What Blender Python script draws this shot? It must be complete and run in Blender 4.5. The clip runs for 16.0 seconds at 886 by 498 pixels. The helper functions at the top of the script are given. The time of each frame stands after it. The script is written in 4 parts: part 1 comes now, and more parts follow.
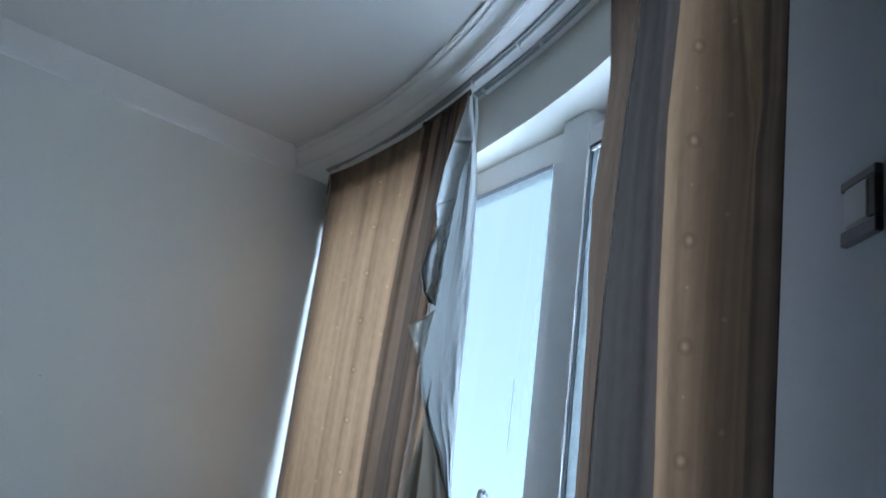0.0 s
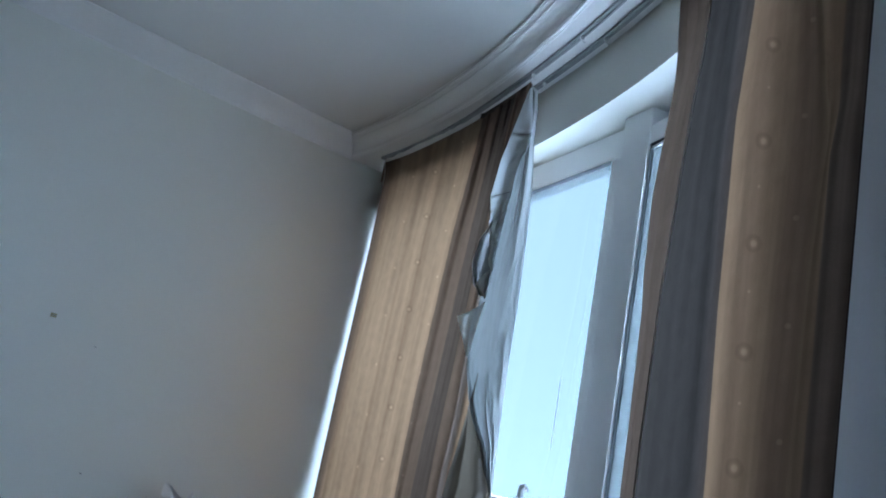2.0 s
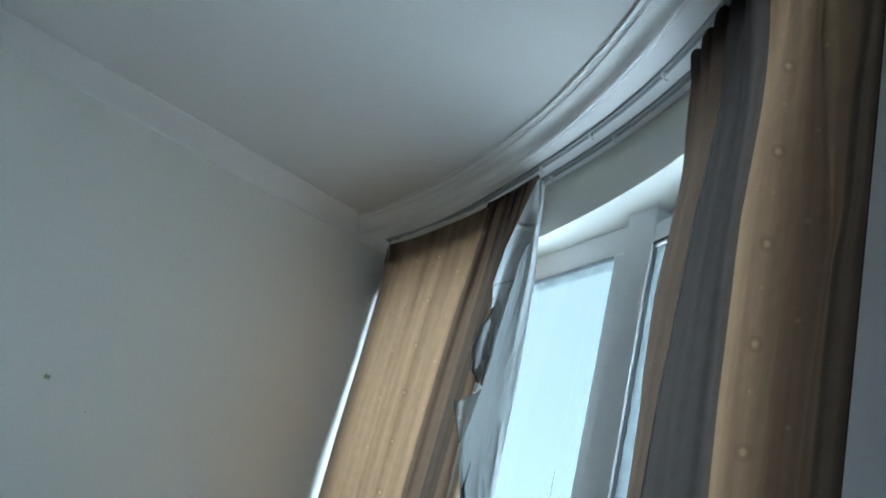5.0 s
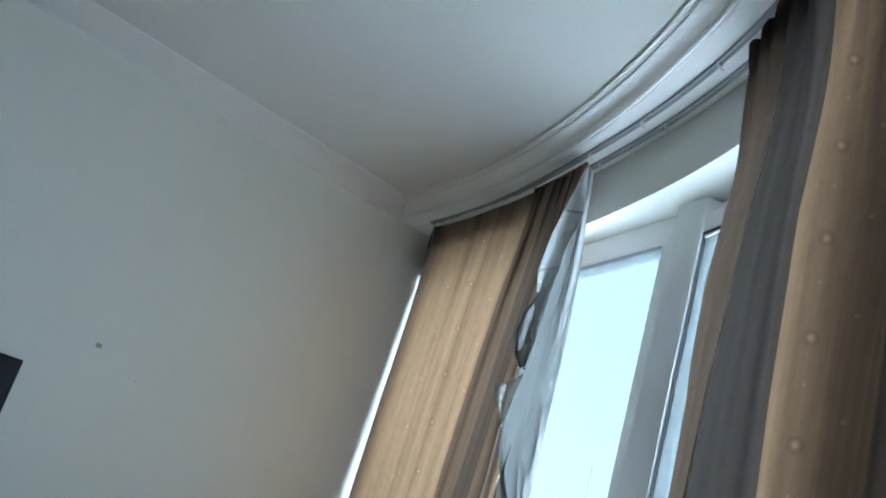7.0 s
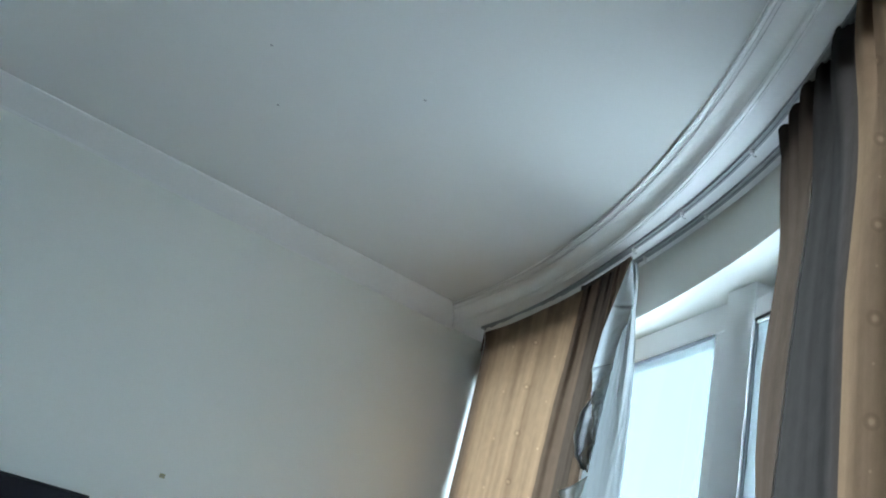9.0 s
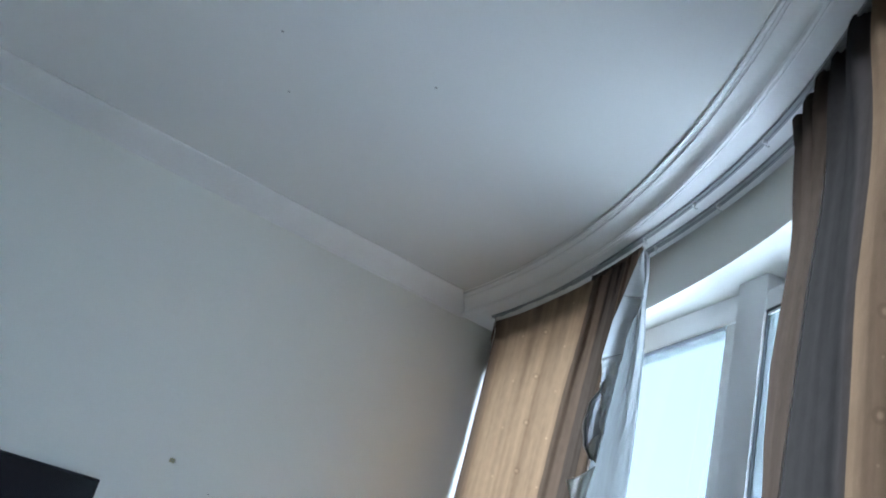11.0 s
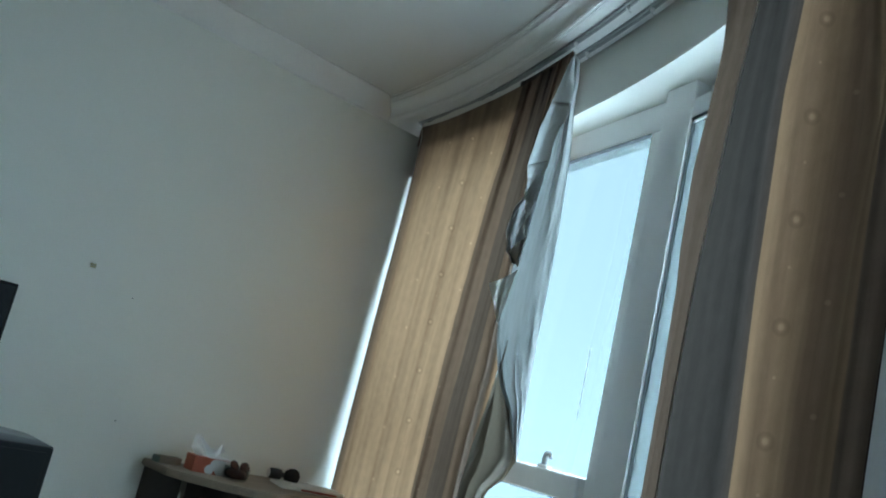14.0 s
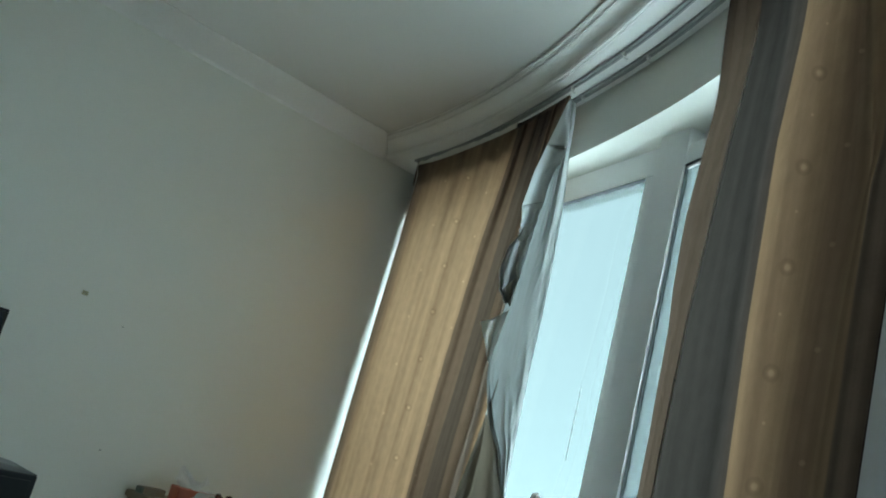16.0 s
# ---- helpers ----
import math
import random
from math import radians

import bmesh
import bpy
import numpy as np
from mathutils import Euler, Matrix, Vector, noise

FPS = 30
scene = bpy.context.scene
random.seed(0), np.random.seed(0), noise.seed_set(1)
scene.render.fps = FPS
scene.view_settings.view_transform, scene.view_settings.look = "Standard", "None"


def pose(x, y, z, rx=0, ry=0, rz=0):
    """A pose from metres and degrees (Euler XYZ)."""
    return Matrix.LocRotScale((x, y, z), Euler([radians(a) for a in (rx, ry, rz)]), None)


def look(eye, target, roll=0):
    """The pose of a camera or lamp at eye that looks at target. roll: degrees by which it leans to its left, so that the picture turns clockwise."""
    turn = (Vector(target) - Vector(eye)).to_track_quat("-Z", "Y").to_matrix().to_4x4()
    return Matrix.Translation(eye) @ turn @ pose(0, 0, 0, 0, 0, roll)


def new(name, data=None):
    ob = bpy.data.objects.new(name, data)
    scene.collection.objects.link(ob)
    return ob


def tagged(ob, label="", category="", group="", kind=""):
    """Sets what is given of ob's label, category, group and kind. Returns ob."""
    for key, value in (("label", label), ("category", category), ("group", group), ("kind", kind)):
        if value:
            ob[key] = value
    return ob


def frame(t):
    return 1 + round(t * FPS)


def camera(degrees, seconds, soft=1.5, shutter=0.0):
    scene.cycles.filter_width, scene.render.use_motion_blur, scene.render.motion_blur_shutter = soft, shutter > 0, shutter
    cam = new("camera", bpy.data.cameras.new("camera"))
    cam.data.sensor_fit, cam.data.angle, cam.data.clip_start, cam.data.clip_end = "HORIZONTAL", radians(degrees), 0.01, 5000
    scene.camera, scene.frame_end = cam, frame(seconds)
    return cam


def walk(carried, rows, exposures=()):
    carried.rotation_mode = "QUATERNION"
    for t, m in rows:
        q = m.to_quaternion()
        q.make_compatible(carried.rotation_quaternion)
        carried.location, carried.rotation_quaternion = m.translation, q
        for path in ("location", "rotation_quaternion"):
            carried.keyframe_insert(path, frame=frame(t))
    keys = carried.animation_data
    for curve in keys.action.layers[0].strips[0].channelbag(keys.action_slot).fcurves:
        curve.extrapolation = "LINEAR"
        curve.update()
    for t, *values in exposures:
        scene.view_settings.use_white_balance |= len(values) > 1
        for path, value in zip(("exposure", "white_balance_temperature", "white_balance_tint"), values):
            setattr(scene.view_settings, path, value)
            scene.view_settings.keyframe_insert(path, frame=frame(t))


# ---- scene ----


def aim(x, y, z, heading, pitch, roll):
    h, p = radians(heading), radians(pitch)
    way = Vector((math.sin(h) * math.cos(p), math.cos(h) * math.cos(p), math.sin(p)))
    eye = Vector((x, y, z))
    return look(eye, eye + way, roll)


EXPOSURES = [(0.0, 8.04, 6300, 4), (0.5, 7.87, 6130, -1), (1.0, 7.77, 5960, -2), (1.5, 7.99, 6110, 7), (2.0, 7.97, 6090, 4), (2.5, 7.77, 6010, 0), (3.0, 7.85, 6500, -5), (4.0, 7.90, 6800, -5), (6.5, 8.32, 6850, 0), (7.5, 8.30, 6850, 0), (8.0, 8.14, 6860, 1), (8.5, 8.15, 6860, -1), (9.0, 8.48, 6930, -2), (11.5, 8.44, 6600, 6), (12.0, 8.63, 6980, 6), (12.5, 8.79, 7300, 5), (13.0, 8.62, 6800, 3), (13.5, 8.38, 7040, 1), (14.0, 8.00, 6800, -9), (14.5, 7.91, 6850, -9), (15.5, 7.88, 7000, -10), (16.0, 7.90, 7800, -13)]
cam = camera(54.0, 16.0, soft=1.9)
PATH = [  # seconds, x, y, z, heading, pitch, roll
    (0.0, 0.003, -0.000, 1.203, 44.77, 14.83, 7.18),
    (0.5, 0.013, 0.002, 1.207, 43.55, 15.09, 6.99),
    (1.0, -0.009, -0.003, 1.195, 40.69, 17.74, 10.09),
    (1.5, -0.020, -0.005, 1.192, 39.21, 18.02, 12.09),
    (2.0, 0.002, 0.015, 1.200, 41.58, 13.85, 10.69),
    (2.5, -0.013, 0.004, 1.193, 40.35, 14.79, 11.83),
    (3.0, -0.007, 0.012, 1.191, 40.04, 16.27, 13.03),
    (3.5, -0.019, 0.006, 1.190, 40.51, 17.50, 13.22),
    (4.0, -0.025, 0.002, 1.187, 40.86, 18.70, 13.23),
    (4.2, -0.012, 0.009, 1.188, 40.92, 19.18, 13.44),
    (6.3, -0.040, 0.014, 1.174, 38.99, 18.84, 16.29),
    (6.5, -0.046, 0.022, 1.171, 38.75, 18.45, 16.67),
    (7.0, -0.046, 0.019, 1.173, 38.19, 17.71, 16.99),
    (7.5, -0.036, 0.022, 1.178, 37.50, 17.10, 16.41),
    (8.0, -0.042, 0.012, 1.178, 36.27, 17.78, 15.17),
    (8.5, -0.054, -0.002, 1.175, 34.31, 20.80, 14.82),
    (9.0, -0.057, -0.013, 1.177, 32.74, 23.37, 14.41),
    (11.5, -0.043, -0.014, 1.182, 31.77, 22.33, 15.49),
    (12.0, -0.049, -0.022, 1.179, 31.62, 22.50, 15.95),
    (12.5, -0.044, -0.019, 1.181, 32.67, 20.68, 16.04),
    (13.0, -0.028, 0.002, 1.185, 35.54, 15.95, 15.53),
    (13.5, -0.008, 0.020, 1.192, 38.65, 11.68, 14.24),
    (14.0, -0.015, 0.017, 1.187, 40.08, 11.39, 13.31),
    (14.5, -0.016, 0.012, 1.189, 40.21, 12.18, 13.35),
    (15.0, -0.019, 0.011, 1.188, 40.16, 12.97, 13.90),
    (15.5, -0.027, 0.016, 1.186, 40.16, 13.56, 14.43),
    (16.0, -0.031, 0.011, 1.181, 40.06, 13.95, 14.99),
]

walk(cam, [(t, aim(*row)) for t, *row in PATH], EXPOSURES)

# ---------------------------------------------------------------- light
SKY = 0.12
world = bpy.data.worlds.new("hazy_sky")
scene.world = world
world.use_nodes = True
wn, wl = world.node_tree.nodes, world.node_tree.links
wn.clear()
w_out, w_bg = wn.new("ShaderNodeOutputWorld"), wn.new("ShaderNodeBackground")
w_sky, w_co = wn.new("ShaderNodeTexSky"), wn.new("ShaderNodeTexCoord")
w_sep, w_abs, w_com = wn.new("ShaderNodeSeparateXYZ"), wn.new("ShaderNodeMath"), wn.new("ShaderNodeCombineXYZ")
w_sky.sky_type, w_sky.sun_disc = "NISHITA", False
w_sky.sun_elevation, w_sky.sun_rotation = radians(49), radians(-56)
w_sky.air_density, w_sky.dust_density, w_sky.ozone_density = 1.0, 1.5, 1.5
w_abs.operation = "ABSOLUTE"
wl.new(w_co.outputs["Generated"], w_sep.inputs[0])
wl.new(w_sep.outputs["X"], w_com.inputs["X"])
wl.new(w_sep.outputs["Y"], w_com.inputs["Y"])
wl.new(w_sep.outputs["Z"], w_abs.inputs[0])
w_lift = wn.new("ShaderNodeMath")         # the haze hides the horizon
w_lift.operation, w_lift.inputs[1].default_value = "ADD", 0.30
wl.new(w_abs.outputs[0], w_lift.inputs[0])
wl.new(w_lift.outputs[0], w_com.inputs["Z"])
wl.new(w_com.outputs[0], w_sky.inputs["Vector"])
w_mix = wn.new("ShaderNodeMix")          # bright haze over the clear sky
w_mix.data_type = "RGBA"
w_mix.inputs["Factor"].default_value = 0.65
w_mix.inputs["B"].default_value = (0.87, 0.98, 1.03, 1)
wl.new(w_sky.outputs[0], w_mix.inputs["A"])
w_below = wn.new("ShaderNodeMapRange")     # the sky is set slightly brighter below the horizon, to light the ceiling
w_below.interpolation_type = "SMOOTHSTEP"
for key, value in (("From Min", -0.35), ("From Max", 0.0), ("To Min", SKY * 1.08), ("To Max", SKY)):
    w_below.inputs[key].default_value = value
wl.new(w_sep.outputs["Z"], w_below.inputs["Value"])
wl.new(w_mix.outputs["Result"], w_bg.inputs["Color"])
wl.new(w_below.outputs[0], w_bg.inputs["Strength"])
wl.new(w_bg.outputs[0], w_out.inputs[0])


WIN_A = Vector((2.055, 1.618, 0))
WIN_D = Vector((0.308, 0.9514, 0)).normalized()
WIN_N = Vector((WIN_D.y, -WIN_D.x, 0))          # outwards


def shader(name, base, rough=0.6, metal=0.0, spec=0.5):
    m = bpy.data.materials.new(name)
    m.use_nodes = True
    n, l = m.node_tree.nodes, m.node_tree.links
    b = n["Principled BSDF"]
    b.inputs["Base Color"].default_value = (*base, 1)
    b.inputs["Roughness"].default_value = rough
    b.inputs["Metallic"].default_value = metal
    b.inputs["Specular IOR Level"].default_value = spec
    return m, n, l, b


def varied(name, base, rough=0.6, metal=0.0, spec=0.5, big=1.2, small=60.0, amount=0.08, bump=0.15, depth=0.002, stretch=(1, 1, 1)):
    """A surface that varies at two scales, in colour, gloss and relief."""
    m, n, l, b = shader(name, base, rough, metal, spec)
    co, mp = n.new("ShaderNodeTexCoord"), n.new("ShaderNodeMapping")
    mp.inputs["Scale"].default_value = stretch
    l.new(co.outputs["Object"], mp.inputs[0])
    t1, t2 = n.new("ShaderNodeTexNoise"), n.new("ShaderNodeTexNoise")
    t1.inputs["Scale"].default_value, t2.inputs["Scale"].default_value = big, small
    t1.inputs["Detail"].default_value, t2.inputs["Detail"].default_value = 4, 3
    l.new(mp.outputs[0], t1.inputs["Vector"])
    l.new(mp.outputs[0], t2.inputs["Vector"])
    add = n.new("ShaderNodeMath")
    add.operation = "ADD"
    l.new(t1.outputs["Fac"], add.inputs[0])
    l.new(t2.outputs["Fac"], add.inputs[1])
    ramp = n.new("ShaderNodeMapRange")
    ramp.inputs["From Min"].default_value, ramp.inputs["From Max"].default_value = 0.6, 1.4
    ramp.inputs["To Min"].default_value, ramp.inputs["To Max"].default_value = 1 - amount, 1 + amount
    l.new(add.outputs[0], ramp.inputs["Value"])
    mul = n.new("ShaderNodeVectorMath")
    mul.operation = "SCALE"
    mul.inputs[0].default_value = base
    l.new(ramp.outputs[0], mul.inputs["Scale"])
    l.new(mul.outputs[0], b.inputs["Base Color"])
    if bump:
        bp = n.new("ShaderNodeBump")
        bp.inputs["Strength"].default_value, bp.inputs["Distance"].default_value = bump, depth
        l.new(t2.outputs["Fac"], bp.inputs["Height"])
        l.new(bp.outputs[0], b.inputs["Normal"])
    return m


PAINT = varied("white_wall_paint", (0.89, 0.895, 0.84), 0.75, spec=0.25, big=0.8, small=140, amount=0.025, bump=0.12, depth=0.001)
# weaker light on the ceiling is put into its colour, darker than the walls
CEILING = varied("toned_ceiling_paint", (0.68, 0.68, 0.655), 0.8, spec=0.2, big=0.6, small=120, amount=0.02, bump=0.10, depth=0.001)
PLASTER = varied("white_moulded_plaster", (0.88, 0.88, 0.865), 0.65, spec=0.3, big=2.0, small=90, amount=0.03, bump=0.15, depth=0.001)
LAMINATE = varied("brown_floor_laminate", (0.27, 0.19, 0.135), 0.45, big=2.0, small=30, amount=0.25, stretch=(1, 8, 1))
# wall white with the pier's shade put into the colour
SHADE_PAINT = varied("shade_toned_wall_paint", (0.33, 0.36, 0.39), 0.8, spec=0.2, big=0.8, small=140, amount=0.03, bump=0.12, depth=0.001)
BEIGE_PAINT = varied("beige_wall_paint", (0.66, 0.62, 0.56), 0.8, spec=0.2, big=0.8, small=140, amount=0.03, bump=0.12, depth=0.001)
PVC = varied("white_window_plastic", (0.92, 0.92, 0.915), 0.3, spec=0.5, big=3.0, small=30, amount=0.02, bump=0.03)
RUBBER = varied("black_rubber_seal", (0.012, 0.013, 0.016), 0.6, big=5, small=60, amount=0.15)
ALU = varied("grey_aluminium_rail", (0.34, 0.345, 0.35), 0.5, metal=0.2, big=5, small=80, amount=0.08, bump=0.04)
PLASTIC = varied("white_plastic", (0.75, 0.75, 0.73), 0.4, big=5, small=50, amount=0.04, bump=0.03)
CHROME = varied("chrome", (0.75, 0.76, 0.78), 0.14, metal=1.0, big=6, small=40, amount=0.04, bump=0.02)
TAPE = varied("white_header_tape", (0.74, 0.72, 0.68), 0.85, big=6, small=300, amount=0.1, bump=0.3)
THREAD = varied("pale_embroidery_thread", (0.50, 0.42, 0.32), 0.6, big=20, small=900, amount=0.2, bump=0.3)


def let_through(m, colour, amount):
    """Mixes in light that passes through from behind."""
    n, l = m.node_tree.nodes, m.node_tree.links
    mix, tr = n.new("ShaderNodeMixShader"), n.new("ShaderNodeBsdfTranslucent")
    tr.inputs["Color"].default_value = (*colour, 1)
    mix.inputs[0].default_value = amount
    l.new(n["Principled BSDF"].outputs[0], mix.inputs[1])
    l.new(tr.outputs[0], mix.inputs[2])
    l.new(mix.outputs[0], n["Material Output"].inputs[0])


let_through(THREAD, (0.55, 0.42, 0.28), 0.2)
let_through(TAPE, (0.75, 0.76, 0.74), 0.25)
GREY_FRAME = varied("dark_grey_switch_plastic", (0.035, 0.04, 0.048), 0.35, big=5, small=60, amount=0.08, bump=0.03)
ROCKER = varied("grey_switch_rocker", (0.34, 0.35, 0.36), 0.35, big=5, small=60, amount=0.04, bump=0.02)
TV_BODY = varied("black_tv_plastic", (0.010, 0.010, 0.012), 0.5, spec=0.25, big=5, small=80, amount=0.15, bump=0.05)
SCREEN = varied("black_tv_screen", (0.005, 0.005, 0.008), 0.2, spec=0.3, big=2, small=40, amount=0.1, bump=0.0)
CASE = varied("dark_grey_case", (0.010, 0.012, 0.014), 0.55, spec=0.25, big=4, small=150, amount=0.1, bump=0.1)
CASE_TOP = varied("grey_case_top", (0.085, 0.09, 0.095), 0.4, big=4, small=150, amount=0.08, bump=0.08)
WOOD = varied("greyish_brown_wood", (0.22, 0.17, 0.125), 0.5, big=2.5, small=22, amount=0.25, bump=0.15, stretch=(1, 9, 9))
DARK = varied("dark_brown_panel", (0.035, 0.024, 0.018), 0.5, big=3, small=40, amount=0.25)
CARD = varied("orange_red_card", (0.42, 0.10, 0.05), 0.5, big=8, small=90, amount=0.1, bump=0.05)
CLOUD = varied("white_print", (0.72, 0.73, 0.72), 0.5, big=8, small=90, amount=0.04, bump=0.05)
TISSUE = varied("white_tissue", (0.80, 0.80, 0.78), 0.9, big=10, small=200, amount=0.04, bump=0.3)
LENS = varied("dark_brown_lens", (0.05, 0.02, 0.016), 0.15, big=8, small=60, amount=0.2, bump=0.0)
BLACK = varied("black_plastic", (0.014, 0.015, 0.018), 0.5, big=8, small=120, amount=0.2, bump=0.1)
BRISTLE = varied("black_bristle", (0.012, 0.012, 0.014), 0.9, big=20, small=400, amount=0.4, bump=0.8)
PAPER = varied("white_paper", (0.70, 0.70, 0.68), 0.7, big=6, small=80, amount=0.06, bump=0.05)
RED = varied("red_print", (0.30, 0.06, 0.045), 0.55, big=8, small=80, amount=0.1, bump=0.03)
GREEN = varied("dull_green_plastic", (0.10, 0.13, 0.11), 0.5, big=8, small=80, amount=0.15)
STAIN = varied("yellowed_adhesive", (0.45, 0.42, 0.25), 0.6, big=30, small=200, amount=0.3, bump=0.3)
FILLER = varied("grey_filler", (0.30, 0.30, 0.28), 0.8, big=30, small=200, amount=0.3)


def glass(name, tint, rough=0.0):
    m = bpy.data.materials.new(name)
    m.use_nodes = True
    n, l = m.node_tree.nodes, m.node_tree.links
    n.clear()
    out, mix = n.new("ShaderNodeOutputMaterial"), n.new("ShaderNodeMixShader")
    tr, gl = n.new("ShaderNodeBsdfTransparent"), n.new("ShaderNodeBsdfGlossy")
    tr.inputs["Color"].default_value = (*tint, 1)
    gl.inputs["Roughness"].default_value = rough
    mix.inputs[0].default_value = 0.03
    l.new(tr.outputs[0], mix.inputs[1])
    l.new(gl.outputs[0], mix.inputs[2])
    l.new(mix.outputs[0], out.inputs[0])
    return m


# the dark tint is added only to dim the sky as seen
PANE = glass("sky_dimming_window_glass", (0.142, 0.152, 0.153), 0.02)
JAR = glass("clear_glass", (0.80, 0.82, 0.82), 0.03)


def cloth(name, stripes, through_tint, through_amount, weave=900.0, streak=(22.0, 0.9), dots=None, satin=False, grain=0.34):
    """Striped curtain cloth that lets some daylight through. stripes: (place in the repeat, colour)."""
    m = bpy.data.materials.new(name)
    m.use_nodes = True
    n, l = m.node_tree.nodes, m.node_tree.links
    n.clear()
    out, mix = n.new("ShaderNodeOutputMaterial"), n.new("ShaderNodeMixShader")
    dif, tra = n.new("ShaderNodeBsdfPrincipled" if satin else "ShaderNodeBsdfDiffuse"), n.new("ShaderNodeBsdfTranslucent")
    if satin:
        dif.inputs["Roughness"].default_value, dif.inputs["Specular IOR Level"].default_value = 0.5, 0.4
    uv, sep, fr = n.new("ShaderNodeUVMap"), n.new("ShaderNodeSeparateXYZ"), n.new("ShaderNodeMath")
    uv.uv_map = "pattern"
    fr.operation = "FRACT"
    l.new(uv.outputs[0], sep.inputs[0])
    # slight waver of the dyed stripes
    wav, wmul = n.new("ShaderNodeTexNoise"), n.new("ShaderNodeMath")
    wav.inputs["Scale"].default_value, wav.inputs["Detail"].default_value = 9.0, 3
    wmul.operation, wmul.inputs[1].default_value = "MULTIPLY_ADD", 0.012
    co = n.new("ShaderNodeTexCoord")
    l.new(co.outputs["Object"], wav.inputs["Vector"])
    l.new(wav.outputs["Fac"], wmul.inputs[0])
    l.new(sep.outputs["X"], wmul.inputs[2])
    l.new(wmul.outputs[0], fr.inputs[0])
    ramp = n.new("ShaderNodeValToRGB")
    while len(ramp.color_ramp.elements) > 1:
        ramp.color_ramp.elements.remove(ramp.color_ramp.elements[0])
    ramp.color_ramp.elements[0].position = stripes[0][0]
    ramp.color_ramp.elements[0].color = (*stripes[0][1], 1)
    for at, colour in stripes[1:]:
        ramp.color_ramp.elements.new(at).color = (*colour, 1)
    l.new(fr.outputs[0], ramp.inputs[0])
    # long threads: noise drawn out along the height, and the fine weave
    mp, th = n.new("ShaderNodeMapping"), n.new("ShaderNodeTexNoise")
    mp.inputs["Scale"].default_value = (*streak, 1.0)
    th.inputs["Scale"].default_value, th.inputs["Detail"].default_value = 1.0, 5
    l.new(uv.outputs[0], mp.inputs[0])
    l.new(mp.outputs[0], th.inputs["Vector"])
    we = n.new("ShaderNodeTexNoise")
    we.inputs["Scale"].default_value, we.inputs["Detail"].default_value = weave, 1
    l.new(co.outputs["Object"], we.inputs["Vector"])
    bl = n.new("ShaderNodeTexNoise")
    bl.inputs["Scale"].default_value, bl.inputs["Detail"].default_value = 28.0, 4
    l.new(co.outputs["Object"], bl.inputs["Vector"])
    a1, a2, rng = n.new("ShaderNodeMath"), n.new("ShaderNodeMath"), n.new("ShaderNodeMapRange")
    a1.operation = a2.operation = "MULTIPLY_ADD"
    a1.inputs[1].default_value, a2.inputs[1].default_value = 0.35, 0.35
    l.new(we.outputs["Fac"], a1.inputs[0])
    l.new(th.outputs["Fac"], a1.inputs[2])
    l.new(bl.outputs["Fac"], a2.inputs[0])
    l.new(a1.outputs[0], a2.inputs[2])
    rng.inputs["From Min"].default_value, rng.inputs["From Max"].default_value = 0.5, 1.2
    rng.inputs["To Min"].default_value, rng.inputs["To Max"].default_value = 1 - grain, 1 + grain
    l.new(a2.outputs[0], rng.inputs["Value"])
    sc = n.new("ShaderNodeVectorMath")
    sc.operation = "SCALE"
    l.new(ramp.outputs["Color"], sc.inputs[0])
    l.new(rng.outputs[0], sc.inputs["Scale"])
    if dots:          # woven rosettes: a pale knot with a faint ring, and small knots between the rows
        period, aside, shifted, both = dots
        su, ss = n.new("ShaderNodeUVMap"), n.new("ShaderNodeSeparateXYZ")
        su.uv_map = "spots"
        l.new(su.outputs[0], ss.inputs[0])

        def calc(op, a, b=None):
            k = n.new("ShaderNodeMath")
            k.operation = op
            for i, q in enumerate((a, b)):
                if isinstance(q, (int, float)):
                    k.inputs[i].default_value = q
                elif q is not None:
                    l.new(q, k.inputs[i])
            return k.outputs[0]

        def from_row(phase):
            z = calc("ADD", calc("DIVIDE", ss.outputs["Y"], period), phase)
            return calc("MULTIPLY", calc("SUBTRACT", calc("FRACT", calc("ADD", z, 0.5)), 0.5), period)

        def soft(dist, start, stop):
            r = n.new("ShaderNodeMapRange")
            r.interpolation_type = "SMOOTHSTEP"
            r.inputs["From Min"].default_value, r.inputs["From Max"].default_value = start, stop
            r.inputs["To Min"].default_value, r.inputs["To Max"].default_value = 1.0, 0.0
            l.new(dist, r.inputs["Value"])
            return r.outputs[0]

        def away(x, z):
            return calc("SQRT", calc("ADD", calc("MULTIPLY", x, x), calc("MULTIPLY", z, z)))

        main = away(ss.outputs["X"], from_row(0.0))
        side = away(calc("SUBTRACT", calc("ABSOLUTE", ss.outputs["X"]) if both else calc("MULTIPLY", ss.outputs["X"], -1.0), aside), from_row(shifted))
        small = away(ss.outputs["X"], from_row(0.45))
        ring = soft(calc("ABSOLUTE", calc("SUBTRACT", main, 0.0108)), 0.0010, 0.0048)
        bright = calc("ADD", calc("MULTIPLY", soft(main, 0.0025, 0.0070), 0.42), calc("MULTIPLY", soft(side, 0.002, 0.0058), 0.45))
        bright = calc("ADD", bright, calc("MULTIPLY", soft(small, 0.001, 0.0035), 0.35))
        change = calc("ADD", calc("SUBTRACT", bright, calc("MULTIPLY", ring, 0.15)), 1.0)
        sd = n.new("ShaderNodeVectorMath")
        sd.operation = "SCALE"
        l.new(sc.outputs[0], sd.inputs[0])
        l.new(change, sd.inputs["Scale"])
        sc = sd
    l.new(sc.outputs[0], dif.inputs["Base Color" if satin else "Color"])
    tint = n.new("ShaderNodeVectorMath")
